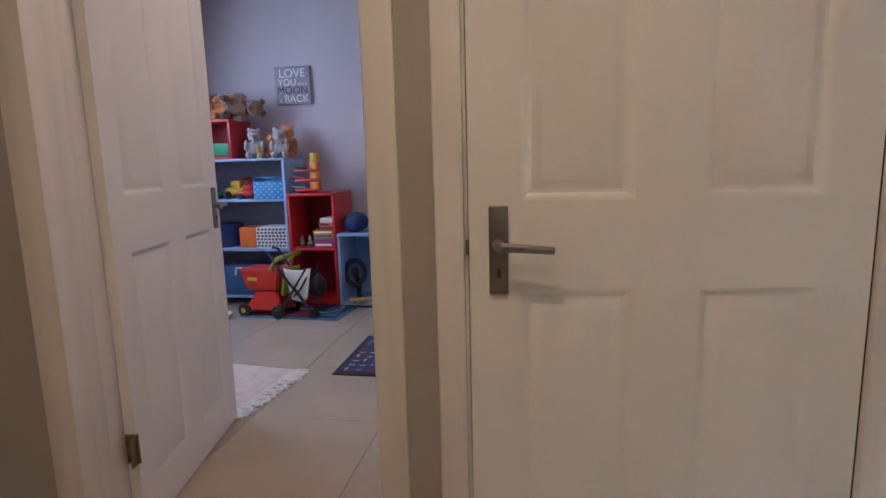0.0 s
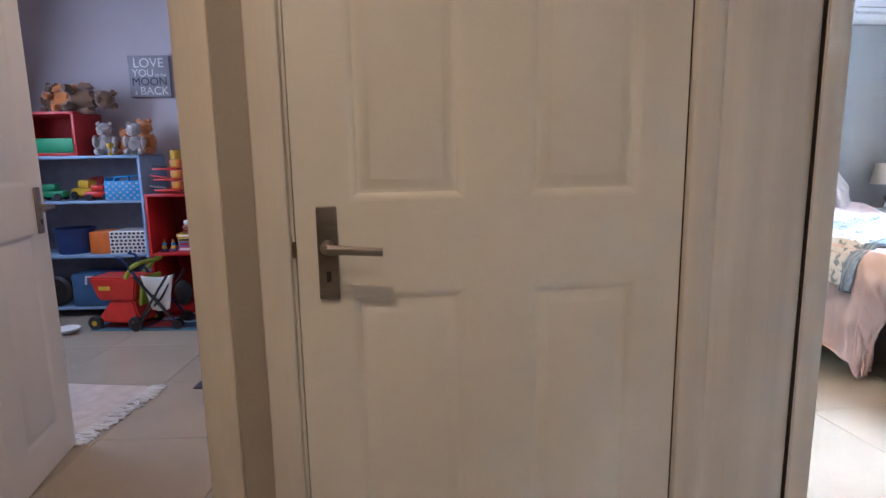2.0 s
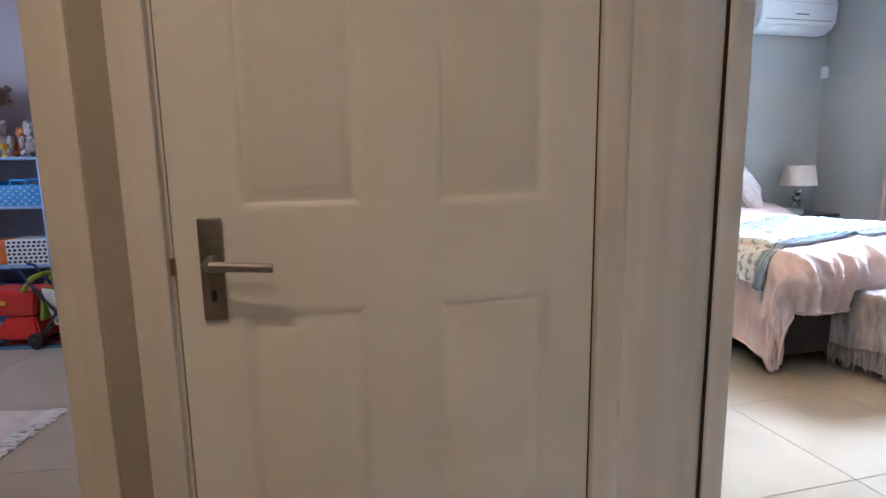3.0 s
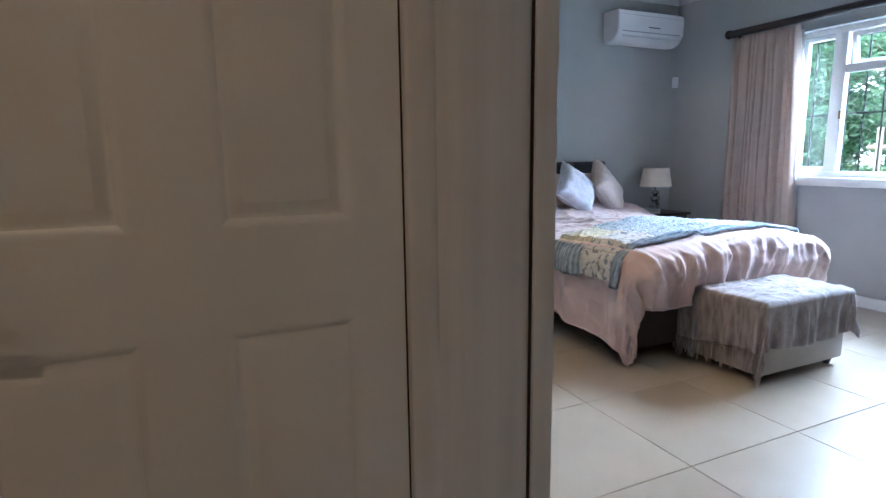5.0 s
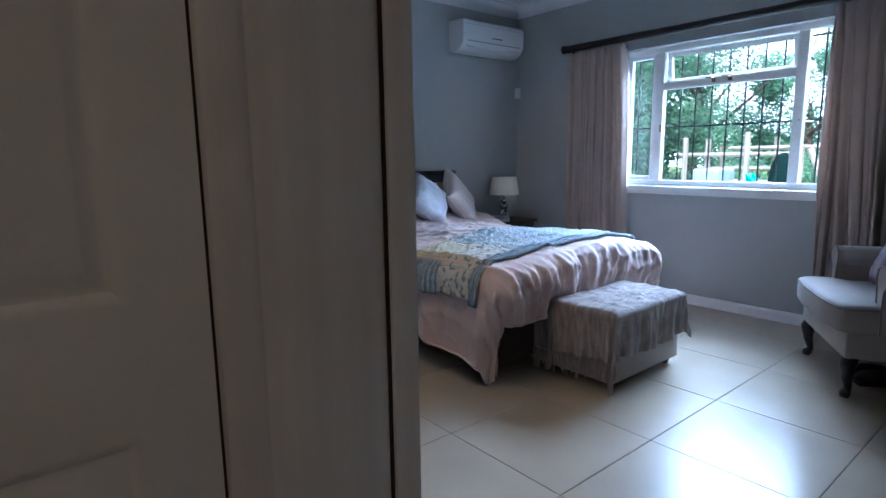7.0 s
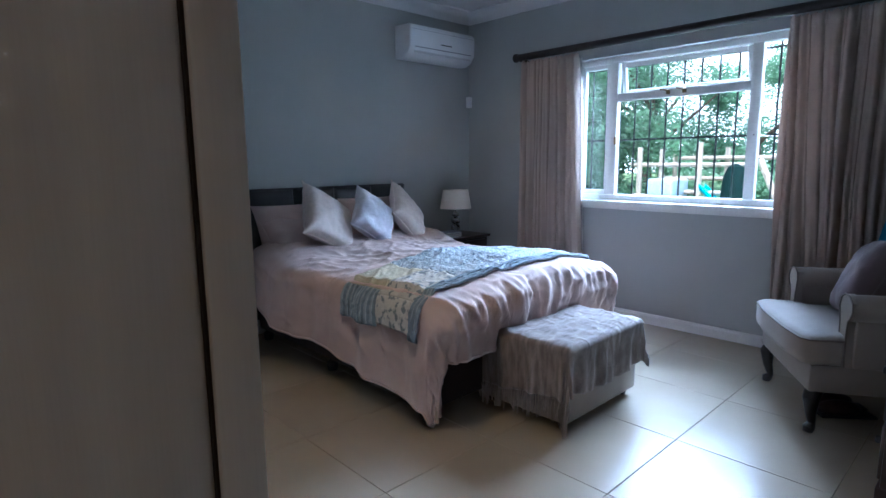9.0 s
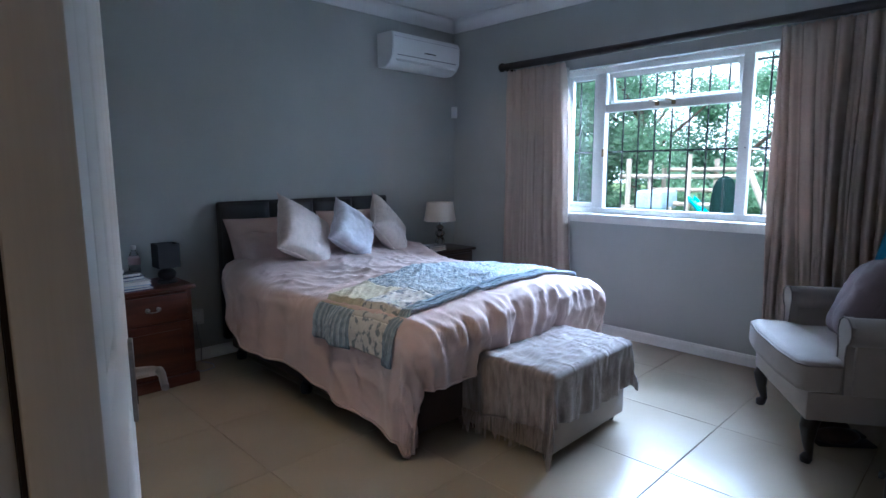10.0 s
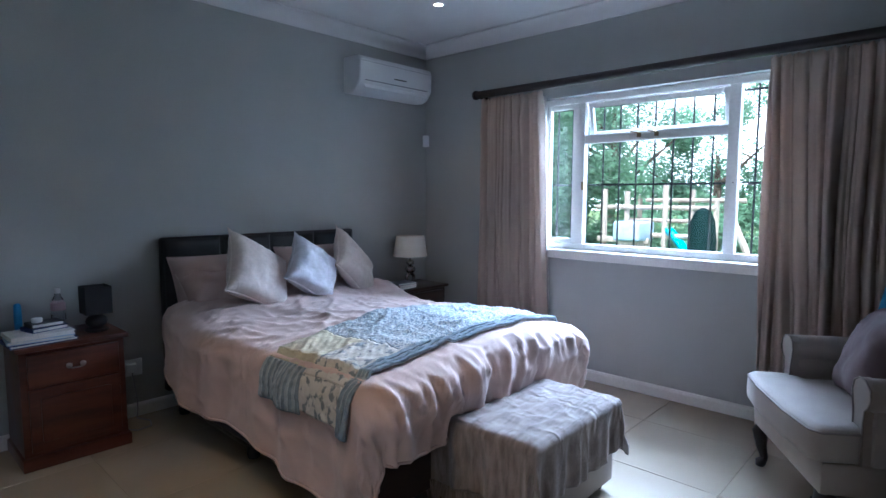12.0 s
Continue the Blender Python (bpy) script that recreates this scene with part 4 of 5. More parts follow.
bt = thing("water_bottle", (2.105, 4.25, 0.61), "clear plastic water bottle with a pink label", "bottle")
part("bottle", lathe([(0.030, 0.611), (0.033, 0.62), (0.033, 0.70), (0.031, 0.705), (0.033, 0.71), (0.033, 0.745), (0.024, 0.785), (0.013, 0.805), (0.012, 0.82)], Matrix.Translation((2.105, 4.25, 0)), 20), BOTTLE, bt)
part("label", lathe([(0.0336, 0.725), (0.0338, 0.727), (0.0338, 0.765), (0.030, 0.768)], Matrix.Translation((2.105, 4.25, 0)), 20), plain("pink label", (0.55, 0.38, 0.42), 0.5), bt, "pale pink label")
part("cap", lathe([(0.014, 0.815), (0.0145, 0.818), (0.0145, 0.838), (0.012, 0.84)], Matrix.Translation((2.105, 4.25, 0)), 16), PLASTW, bt)
bl = thing("black_table_lamp", (2.25, 4.14, 0.61), "small black table lamp with square shade and ball base", "table lamp")
part("foot", lathe([(0.055, 0.61), (0.058, 0.614), (0.055, 0.622), (0.02, 0.628)], Matrix.Translation((2.25, 4.14, 0))), BLACK, bl)
part("ball", blob((2.25, 4.14, 0.662), (0.052, 0.052, 0.038), rough=0), BLACK, bl, "glossy black ball base")
part("stem", lathe([(0.01, 0.69), (0.01, 0.72)], Matrix.Translation((2.25, 4.14, 0)), 10), CHROME, bl)
bm = bmesh.new()
for a, b, c, d in ((-1, 1, -1, -0.96), (-1, 1, 0.96, 1), (-1, -0.96, -0.96, 0.96), (0.96, 1, -0.96, 0.96)):
    box(2.25 + a * 0.062, 2.25 + b * 0.062, 4.14 + c * 0.062, 4.14 + d * 0.062, 0.705, 0.85, bm=bm)
part("shade", bm, BLACKCLOTH, bl, "square black fabric shade", smooth=False)

LX, LY, LZ = 4.60, 4.17, 0.585
tl = thing("table_lamp", (LX, LY, LZ), "table lamp with stacked chrome balls and cream drum shade", "table lamp")
part("foot", lathe([(0.06, 0), (0.062, 0.004), (0.06, 0.012), (0.02, 0.016)], Matrix.Translation((LX, LY, LZ))), CHROME, tl)
ring = tube([(LX + 0.042 * math.cos(t), LY, LZ + 0.058 + 0.042 * math.sin(t)) for t in [k * math.pi / 12 for k in range(25)]], 0.014, 10)
part("ring", ring, CHROME, tl, "chrome ring in the stem")
part("ball", blob((LX, LY, LZ + 0.132), (0.046, 0.046, 0.034), rough=0), CHROME, tl, "flattened chrome ball")
part("ball", blob((LX, LY, LZ + 0.188), (0.034, 0.034, 0.026), rough=0), CHROME, tl, "flattened chrome ball")
part("stem", lathe([(0.007, 0.20), (0.007, 0.28)], Matrix.Translation((LX, LY, LZ)), 10), CHROME, tl)
part("shade", lathe([(0.142, 0.245), (0.145, 0.246), (0.118, 0.415), (0.115, 0.415), (0.142, 0.247)][:4] + [(0.116, 0.412), (0.140, 0.248)], Matrix.Translation((LX, LY, LZ)), 40), SHADE, tl, "cream drum lamp shade")
for i in range(3):
    book(4.44, 4.10, LZ + i * 0.016, 0.2 - 0.01 * i, 0.15, 0.016, 8 - 7 * i, (PAPER, DUVET, SIGNG)[i], "paperback book beside the lamp")

# ---- armchair, local space: front edge towards -y, x across ----
fl, fr = Vector((4.416, 1.46, 0)), Vector((3.83, 1.095, 0))
dirx = (fl - fr).normalized()
CM = Matrix.Translation((fl + fr) / 2) @ Matrix.Rotation(math.atan2(dirx.y, dirx.x), 4, "Z") @ Matrix.Translation((0, -0.02, 0))
# in this space the chair faces +y towards the bed
ch = thing("armchair", None, "cream upholstered armchair with rolled arms and dark cabriole legs", "armchair", m=CM)
HW = 0.355
part("seat_frame", box(-HW, HW, -0.60, 0.045, 0.205, 0.335, bevel=0.015), CREAM, ch)
# T-shaped cushion: its front spreads past the arms
plan = [(-0.283, -0.56), (0.283, -0.56), (0.283, -0.085), (0.362, -0.075), (0.368, 0.055), (0.335, 0.088), (0.15, 0.108), (-0.15, 0.108), (-0.335, 0.088), (-0.368, 0.055), (-0.362, -0.075), (-0.283, -0.085)]


def cushion_layer(grow, z):
    cx, cy = 0.0, -0.2
    return [(cx + (x - cx) * (1 - grow), cy + (y - cy) * (1 - grow), z) for x, y in plan]


bm = bmesh.new()
layers = [[bm.verts.new(p) for p in cushion_layer(g, z)] for g, z in ((0.05, 0.336), (0.012, 0.344), (0.0, 0.365), (0.0, 0.445), (0.008, 0.458), (0.035, 0.468), (0.12, 0.476), (0.5, 0.486))]
for lo, hi in zip(layers, layers[1:]):
    for i in range(12):
        bm.faces.new((lo[i], lo[(i + 1) % 12], hi[(i + 1) % 12], hi[i]))
bm.faces.new(layers[0][::-1]), bm.faces.new(layers[-1])
seat = part("seat_cushion", bm, CREAM, ch, angle=60)
part("piping", tube([(x * 0.996, y * 0.996, 0.455) for x, y in plan[2:]], 0.005, 6), PIPING, seat, "darker corded piping")
for s in (-1, 1):
    arm = part("arm", box(s * 0.285, s * 0.375, -0.60, -0.115, 0.335, 0.60, bevel=0.012), CREAM, ch)
    prof = []
    bm = bmesh.new()
    rings = []
    for yy in (-0.09, -0.11, -0.58, -0.60):
        k = 0.86 if yy in (-0.09, -0.60) else 1.0
        rings.append([bm.verts.new((s * 0.335 + k * 0.068 * math.cos(t), yy, 0.602 + k * 0.062 * math.sin(t))) for t in [i * 2 * math.pi / 20 for i in range(20)]])
    for p, q in zip(rings, rings[1:]):
        for i in range(20):
            bm.faces.new((p[i], p[(i + 1) % 20], q[(i + 1) % 20], q[i]))
    bm.faces.new(rings[0]), bm.faces.new(rings[-1])
    part("arm_roll", bm, CREAM, arm, "rounded rolled arm")
    # scroll-shaped front panel: narrow waist below the roll
    face = [(s * (0.325 + w), z) for w, z in ((-0.036, 0.338), (-0.036, 0.45), (-0.040, 0.53), (-0.050, 0.575), (-0.056, 0.605), (-0.044, 0.645), (-0.012, 0.664), (0.030, 0.660), (0.064, 0.634), (0.072, 0.600), (0.058, 0.568), (0.036, 0.548), (0.030, 0.50), (0.034, 0.43), (0.040, 0.338))]
    bm = bmesh.new()
    fa, fb = [[bm.verts.new((x, y, z)) for x, z in face] for y in (-0.118, -0.084)]
    for i in range(len(face)):
        k = (i + 1) % len(face)
        bm.faces.new((fa[i], fa[k], fb[k], fb[i]))
    bm.faces.new(fa), bm.faces.new(fb[::-1])
    part("front_facing", bm, CREAM, arm)
    part("piping", tube([(x, -0.083, z) for x, z in face], 0.004, 6), PIPING, arm, "darker corded piping")
    for yy, f in ((0.0, 1), (-0.55, -1)):
        x = s * (HW - 0.045)
        leg = tube([(x, yy, 0.215), (x + s * 0.018, yy + f * 0.018, 0.17), (x + s * 0.010, yy + f * 0.012, 0.10), (x - s * 0.002, yy, 0.045), (x + s * 0.006, yy + f * 0.012, 0.02), (x + s * 0.008, yy + f * 0.016, 0.0)], 0.03, 12,
                   radii=[0.040, 0.036, 0.024, 0.017, 0.026, 0.020])
        part("leg", leg, BLACKW, ch, "dark carved cabriole leg")
part("backrest", sheet(lambda u, v: Vector(((u - 0.5) * 2 * 0.36, -0.66 + 0.10 * (1 - abs(2 * u - 1) ** 4) ** 0.5 * (1 - abs(2 * v - 1) ** 6) ** 0.5 - 0.10 * v, 0.33 + v * (0.68 + 0.04 * math.sin(math.pi * u)))), 26, 20, 0.12), CREAM, ch, "tall padded backrest", angle=180)
cushion("cushion", 0.48, 0.46, 0.21, CM @ pose(-0.03, -0.30, 0.67, 24, 8, -14), MAUVE, "mauve cotton cushion propped in the armchair", 8)
bag = thing("turquoise_towel", None, "turquoise towel hung over the armchair back", "towel", m=CM)
part("cloth", sheet(lambda u, v: Vector((0.03 + u * 0.335, -0.47 - 0.09 * v - 0.30 * max(0, v - 0.82) ** 1.0 + 0.008 * math.sin(u * 22), 0.70 + 0.345 * min(1, v * 1.15) - 0.4 * max(0, v - 0.9) + 0.01 * math.sin(u * 9))), 24, 14, 0.012), TEAL, bag, angle=180)
for i, dx in enumerate((0.0, 0.10)):
    s = thing("slipper", None, "dark brown slipper tucked under the armchair", "slipper", "pair of slippers", m=CM @ pose(-0.10 + dx, -0.22, 0, 0, 0, 8))
    part("sole", box(-0.042, 0.042, -0.13, 0.13, 0, 0.018, bevel=0.012), BLACK, s)
    part("upper", blob((0, 0.03, 0.04), (0.045, 0.10, 0.042), seed=i), DARKW, s)

# ---- dark chest beside the doorway ----
cab = thing("dark_cabinet", (3.75, 0.45, 0), "dark brown wooden chest of drawers with knobs", "chest")
CX0, CX1, CY0, CY1 = 3.42, 4.25, 0.30, 0.79
part("body", box(CX0 + 0.01, CX1, CY0, CY1 - 0.012, 0.04, 0.53, bevel=0.005), DARKW, cab)
part("plinth", box(CX0, CX1, CY0, CY1, 0, 0.05, bevel=0.005), DARKW, cab)
part("top", box(CX0 - 0.015, CX1 + 0.015, CY0, CY1 + 0.012, 0.53, 0.555, bevel=0.006), DARKW, cab)
for k in range(2):
    dr = part("drawer_front", box(CX0 + 0.03, CX1 - 0.03, CY1 - 0.013, CY1 + 0.002, 0.07 + k * 0.23, 0.28 + k * 0.23, bevel=0.005), DARKW, cab)
    part("knob", lathe([(0.007, 0), (0.007, 0.012), (0.016, 0.018), (0.014, 0.03), (0.0, 0.033)], Matrix.Translation((CX0 + 0.14, CY1, 0.18 + k * 0.28)) @ Matrix.Rotation(radians(-90), 4, "X"), 14), BLACK, dr)

# ---- playroom, in its own space ----


def kt(name, u, v, z, label, category, group="", rz=0):
    return thing(name, None, label, category, group, m=KM @ pose(u, v, z, 0, 0, rz))


def open_shelf(name, u0, u1, v0, v1, z0, z1, shelves, mat, label, backmat=None):
    t = kt(name, (u0 + u1) / 2, v0, z0, label, "shelf")
    w, d, h = (u1 - u0) / 2, v1 - v0, z1 - z0
    for s in (-1, 1):
        part("side", box(s * w, s * (w - 0.02), 0, d, 0, h, bevel=0.003), mat, t)
    part("top", box(-w, w, -0.004, d, h, h + 0.02, bevel=0.003), mat, t)
    for z in shelves:
        part("shelf", box(-w + 0.02, w - 0.02, 0.004, d - 0.012, z - 0.01, z + 0.01, bevel=0.002), mat, t)
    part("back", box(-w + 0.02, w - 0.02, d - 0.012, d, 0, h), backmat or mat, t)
    return t


V0 = 2.95
open_shelf("blue_bookcase", -2.67, -1.65, V0, KW - 0.02, 0, 1.145, (0.07, 0.45, 0.84), SKYB, "pale blue open bookcase full of toys", plain("grey hardboard back", (0.30, 0.29, 0.34), 0.6))
# the back gets a darker red: the shade inside the shelf is in its colour
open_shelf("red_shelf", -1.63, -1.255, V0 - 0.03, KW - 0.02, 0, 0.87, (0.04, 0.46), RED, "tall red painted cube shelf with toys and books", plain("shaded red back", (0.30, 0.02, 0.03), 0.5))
open_shelf("small_blue_shelf", -1.25, -0.78, V0 - 0.02, KW - 0.02, 0, 0.56, (0.03,), SKYB, "low pale blue cube shelf")
open_shelf("red_toy_box", -2.53, -2.085, V0 + 0.02, KW - 0.04, 1.165, 1.45, (0.012,), RED, "red open box standing on the bookcase")
single("green_toy_crate", box(-2.40, -2.12, V0 + 0.04, V0 + 0.25, 1.188, 1.29, bevel=0.01), GREEN, "green plastic toy crate in the red box", "crate", m=KM)


def plush(u, v, z, s, mat, label, seed, ears="round", lean=None):
    bm = blob((0, 0, 0.075 * s), (0.062 * s, 0.055 * s, 0.08 * s), seed=seed, rough=0.15)
    blob((0, -0.012 * s, 0.185 * s), (0.05 * s, 0.048 * s, 0.046 * s), bm=bm, seed=seed + 1, rough=0.12)
    blob((0, -0.055 * s, 0.175 * s), (0.022 * s, 0.022 * s, 0.018 * s), bm=bm, seed=seed + 2, sub=2)
    for k in (-1, 1):
        e = (0.016, 0.012, 0.05) if ears == "long" else (0.018, 0.01, 0.02)
        blob((k * 0.034 * s, 0, (0.25 if ears == "long" else 0.228) * s), [c * s for c in e], bm=bm, seed=seed, sub=2)
        blob((k * 0.062 * s, -0.03 * s, 0.10 * s), (0.02 * s, 0.03 * s, 0.045 * s), bm=bm, seed=seed, sub=2)
        blob((k * 0.045 * s, -0.07 * s, 0.025 * s), (0.026 * s, 0.045 * s, 0.025 * s), bm=bm, seed=seed, sub=2)
    for q in bm.verts:
        q.co += 0.010 * s * noise.noise_vector(q.co * 55 + Vector((seed, 0, 0)))
    turn = lean or (0, 0, random.uniform(-25, 25))
    single("soft_toy", bm, mat, label, "soft toy", m=KM @ pose(u, v, z, *turn), group="soft toys")


plush(-1.95, V0 + 0.14, 1.165, 0.98, GREYPL, "grey plush rabbit toy sitting on the bookcase", 1)
plush(-1.83, V0 + 0.20, 1.165, 0.80, FOXY, "small orange brown plush bear on the bookcase", 2)
plush(-1.72, V0 + 0.10, 1.165, 0.92, GREYPL, "grey plush elephant toy on the bookcase", 3)
plush(-1.71, V0 + 0.24, 1.165, 1.08, FOXY, "orange plush giraffe toy on the bookcase", 4)
single("gold_trophy", lathe([(0.02, 0), (0.02, 0.01), (0.006, 0.02), (0.006, 0.04), (0.02, 0.055), (0.024, 0.085), (0.022, 0.085), (0.0, 0.05)], KM @ pose(-1.86, V0 + 0.03, 1.165), 14), YEL, "little gold toy cup on the bookcase", "toy cup")
plush(-2.28, V0 + 0.13, 1.525, 1.05, FOXY, "orange brown plush bear lying on the red box", 5, lean=(0, 62, 8))
plush(-2.16, V0 + 0.13, 1.565, 1.3, BROWN, "shaggy brown plush dog lying over the edge of the red box", 6, lean=(0, 92, 4))
plush(-2.34, V0 + 0.24, 1.47, 0.9, BROWN, "brown plush bear on the red box", 7)
plush(-2.20, V0 + 0.26, 1.47, 0.85, SAND, "sandy plush lion on the red box", 9)

bk = kt("blue_basket", -1.80, V0 + 0.115, 0.85, "bright blue woven plastic basket with handle holes", "basket")
for s, (a0, a1, b0, b1) in enumerate([(-0.125, 0.125, -0.10, -0.092), (-0.125, 0.125, 0.092, 0.10), (-0.125, -0.117, -0.092, 0.092), (0.117, 0.125, -0.092, 0.092)]):
    part("side", box(a0, a1, b0, b1, 0.0, 0.135 if s < 2 else 0.16, bevel=0.002), BLUEP, bk)
part("base", box(-0.117, 0.117, -0.092, 0.092, 0.0, 0.008), BLUEP, bk)
for s in (-1, 1):
    part("handle", tube([(-0.05, s * 0.096, 0.13), (-0.045, s * 0.096, 0.165), (0.045, s * 0.096, 0.165), (0.05, s * 0.096, 0.13)], 0.009, 8), BLUEP, bk)
bm = bmesh.new()
for i in range(10):
    for j in range(6):
        if (i + j) % 2 == 0:
            box(-0.118 + i * 0.024, -0.118 + i * 0.024 + 0.016, -0.1045, -0.0995, 0.006 + j * 0.021, 0.02 + j * 0.021, bm=bm)
tagged(part("weave", bm, TANK, bk, "pale woven checks", smooth=False), kind="stuff")


def toy_car(u, v, z, s, mat, label, rz=0):
    c = kt("toy_car", u, v, z, label, "toy car", "toy cars", rz)
    part("body", box(-0.09 * s, 0.09 * s, -0.045 * s, 0.045 * s, 0.02 * s, 0.065 * s, bevel=0.015 * s), mat, c)
    part("cab", box(-0.045 * s, 0.04 * s, -0.038 * s, 0.038 * s, 0.062 * s, 0.11 * s, bevel=0.015 * s), mat, c)
    for a in (-0.055, 0.055):
        for b in (-1, 1):
            part("wheel", lathe([(0.022 * s, -0.008 * s), (0.024 * s, 0), (0.022 * s, 0.008 * s)], Matrix.Translation((a * s, b * 0.046 * s, 0.024 * s)) @ Matrix.Rotation(math.pi / 2, 4, "X"), 14), BLACK, c)


toy_car(-2.00, V0 + 0.08, 0.85, 1.0, REDP, "red plastic toy truck on the shelf", 12)
toy_car(-2.13, V0 + 0.18, 0.85, 1.3, YEL, "yellow toy digger on the shelf", -20)
toy_car(-2.36, V0 + 0.12, 0.85, 1.1, GREEN, "green toy car on the shelf", 5)
hm = kt("toy_dome", -2.10, V0 + 0.26, 0.85, "dark red toy dome at the back of the shelf", "toy")
part("dome", blob((0, 0, 0.09), (0.12, 0.09, 0.08), seed=3), plain("dark red plastic", (0.25, 0.02, 0.02), 0.4), hm)

# wrapped boxes on the middle shelf
wrap = kt("patterned_box", -1.81, V0 + 0.15, 0.46, "white storage box with dark printed pattern", "box")
part("box", box(-0.13, 0.13, -0.12, 0.12, 0, 0.165, bevel=0.006), PLASTW, wrap)
bm = bmesh.new()
for j in range(6):
    for i in range(8):
        box(-0.122 + i * 0.031 + (j % 2) * 0.008, -0.104 + i * 0.031 + (j % 2) * 0.008, -0.1225, -0.1195, 0.012 + j * 0.026, 0.027 + j * 0.026, bm=bm)
tagged(part("print", bm, BLACK, wrap, "rows of dark printed bars", smooth=False), kind="stuff")
single("game_box", box(-0.07, 0.07, -0.1, 0.1, 0, 0.16, bevel=0.004), ORANGE, "orange and red game box on the shelf", "box", m=KM @ pose(-2.03, V0 + 0.16, 0.46))
single("storage_tub", lathe([(0.11, 0), (0.13, 0.17), (0.137, 0.17), (0.137, 0.185), (0.12, 0.185), (0.10, 0.01)], KM @ pose(-2.26, V0 + 0.16, 0.46), 24), NAVY, "round dark blue storage tub on the shelf", "tub")
single("blue_crate", box(-0.16, 0.16, -0.13, 0.13, 0, 0.24, bevel=0.02), plain("dull blue plastic", (0.05, 0.12, 0.25), 0.5), "dull blue plastic crate on the bottom shelf", "crate", m=KM @ pose(-2.08, V0 + 0.14, 0.08))
hdl = single("white_toy_cord", tube([KM @ Vector(p) for p in ((-2.12, V0 - 0.01, 0.25), (-2.10, V0 - 0.03, 0.31), (-2.05, V0 - 0.03, 0.31), (-2.02, V0 - 0.02, 0.25))], 0.008, 6), PLASTW, "white cord handle hanging over the crate", "cord")
single("rubber_ring_toy", lathe([(0.03, -0.03), (0.09, -0.035), (0.115, -0.02), (0.115, 0.02), (0.09, 0.035), (0.03, 0.03)], KM @ pose(-2.37, V0 + 0.06, 0.195, 90, 0, 0), 24), BLACK, "black rubber ring toy on the bottom shelf", "ring toy")

# red shelf contents
z = 0.47
for i, (w, h, mat, lab) in enumerate([(0.17, 0.035, plain("magenta card", (0.5, 0.03, 0.15), 0.5), "magenta board game box in the stack"), (0.16, 0.035, BLUEP, "blue board game box in the stack"), (0.17, 0.03, YEL, "yellow board game box in the stack"),
                                      (0.18, 0.03, YEL, "yellow board game box in the stack"), (0.13, 0.03, BROWN, "brown board game box in the stack"), (0.12, 0.03, ORANGE, "orange board game box in the stack"), (0.11, 0.035, PLASTW, "white board game box in the stack")]):
    g = kt("game_box", -1.35 - (0.03 if w > 0.15 else 0), V0 + 0.14, z, lab, "box", "stacked game boxes", random.uniform(-5, 5))
    part("carton", box(-w / 2, w / 2, -0.10, 0.10, 0, h - 0.002, bevel=0.003), mat, g)
    part("print", box(-w / 2 + 0.012, w / 2 - 0.03, -0.1015, -0.0995, 0.008, h - 0.010), (PLASTW, RED, NAVY)[i % 3], g, smooth=False)
    z += h
for u in (-1.56, -1.495):
    st = kt("stacking_toy", u, V0 + 0.05, 0.47, "small stacking toy figure on the red shelf", "toy", "stacking toys")
    for k, mat in enumerate((NAVY, YEL, BLUEP, ORANGE)):
        r = 0.026 - 0.005 * k
        part("disc", lathe([(r * 0.8, 0.022 * k), (r, 0.022 * k + 0.01), (r * 0.8, 0.022 * k + 0.021)], None, 14), mat, st)

tw = kt("toy_garage", -1.48, V0 + 0.10, 0.89, "red and yellow toy garage tower with ramps", "toy garage")
for k in range(3):
    part("deck", box(-0.11, 0.07, -0.06, 0.06, 0.015 + k * 0.075, 0.03 + k * 0.075, bevel=0.005), REDP, tw)
    part("ramp", box(-0.14, -0.03, -0.07, -0.05, 0.03 + k * 0.075, 0.04 + k * 0.075, bevel=0.003, m=Matrix.Rotation(radians(8), 4, "Y")), (GREYP, RED, BLACK)[k], tw)
    part("lift_stage", box(0.015, 0.085, -0.062, 0.0, 0.03 + k * 0.075, 0.088 + k * 0.075, bevel=0.006), ORANGE, tw)
    part("lift_window", box(0.035, 0.065, -0.0635, -0.060, 0.04 + k * 0.075, 0.08 + k * 0.075), YEL, tw)
part("tower_top", lathe([(0.036, 0.24), (0.038, 0.245), (0.038, 0.30), (0.034, 0.305)], Matrix.Translation((0.05, -0.02, 0)), 16), YEL, tw, "yellow tower top")
single("blue_helmet", blob((0, 0, 0.075), (0.10, 0.11, 0.08), seed=11, rough=0.1), NAVY, "dark blue toy helmet on the low shelf", "helmet", m=KM @ pose(-1.14, V0 + 0.12, 0.58))
fan = kt("black_toy_fan", -1.155, V0 + 0.08, 0.04, "round black toy steering wheel in the low shelf", "toy")
part("rim", tube([(0.075 * math.cos(t), 0, 0.22 + 0.10 * math.sin(t)) for t in [k * math.pi / 12 for k in range(25)]], 0.02, 8), BLACK, fan)
part("hub", blob((0, 0, 0.22), (0.035, 0.03, 0.04)), BLACK, fan)
part("stand", tube([(0, 0.02, 0.21), (0.01, 0.06, 0.10), (0.02, 0.02, 0.0)], 0.02, 8), BLACK, fan)
for u, mat, lab in ((-1.08, YEL, "yellow toy rail on the low shelf floor"), (-1.02, SAND, "tan toy block on the low shelf floor")):
    single("toy_rail", box(-0.10, 0.10, -0.02, 0.02, 0, 0.03, bevel=0.008, m=Matrix.Rotation(0.5, 4, "Z")), mat, lab, "toy", m=KM @ pose(u, V0 + 0.02, 0.045))

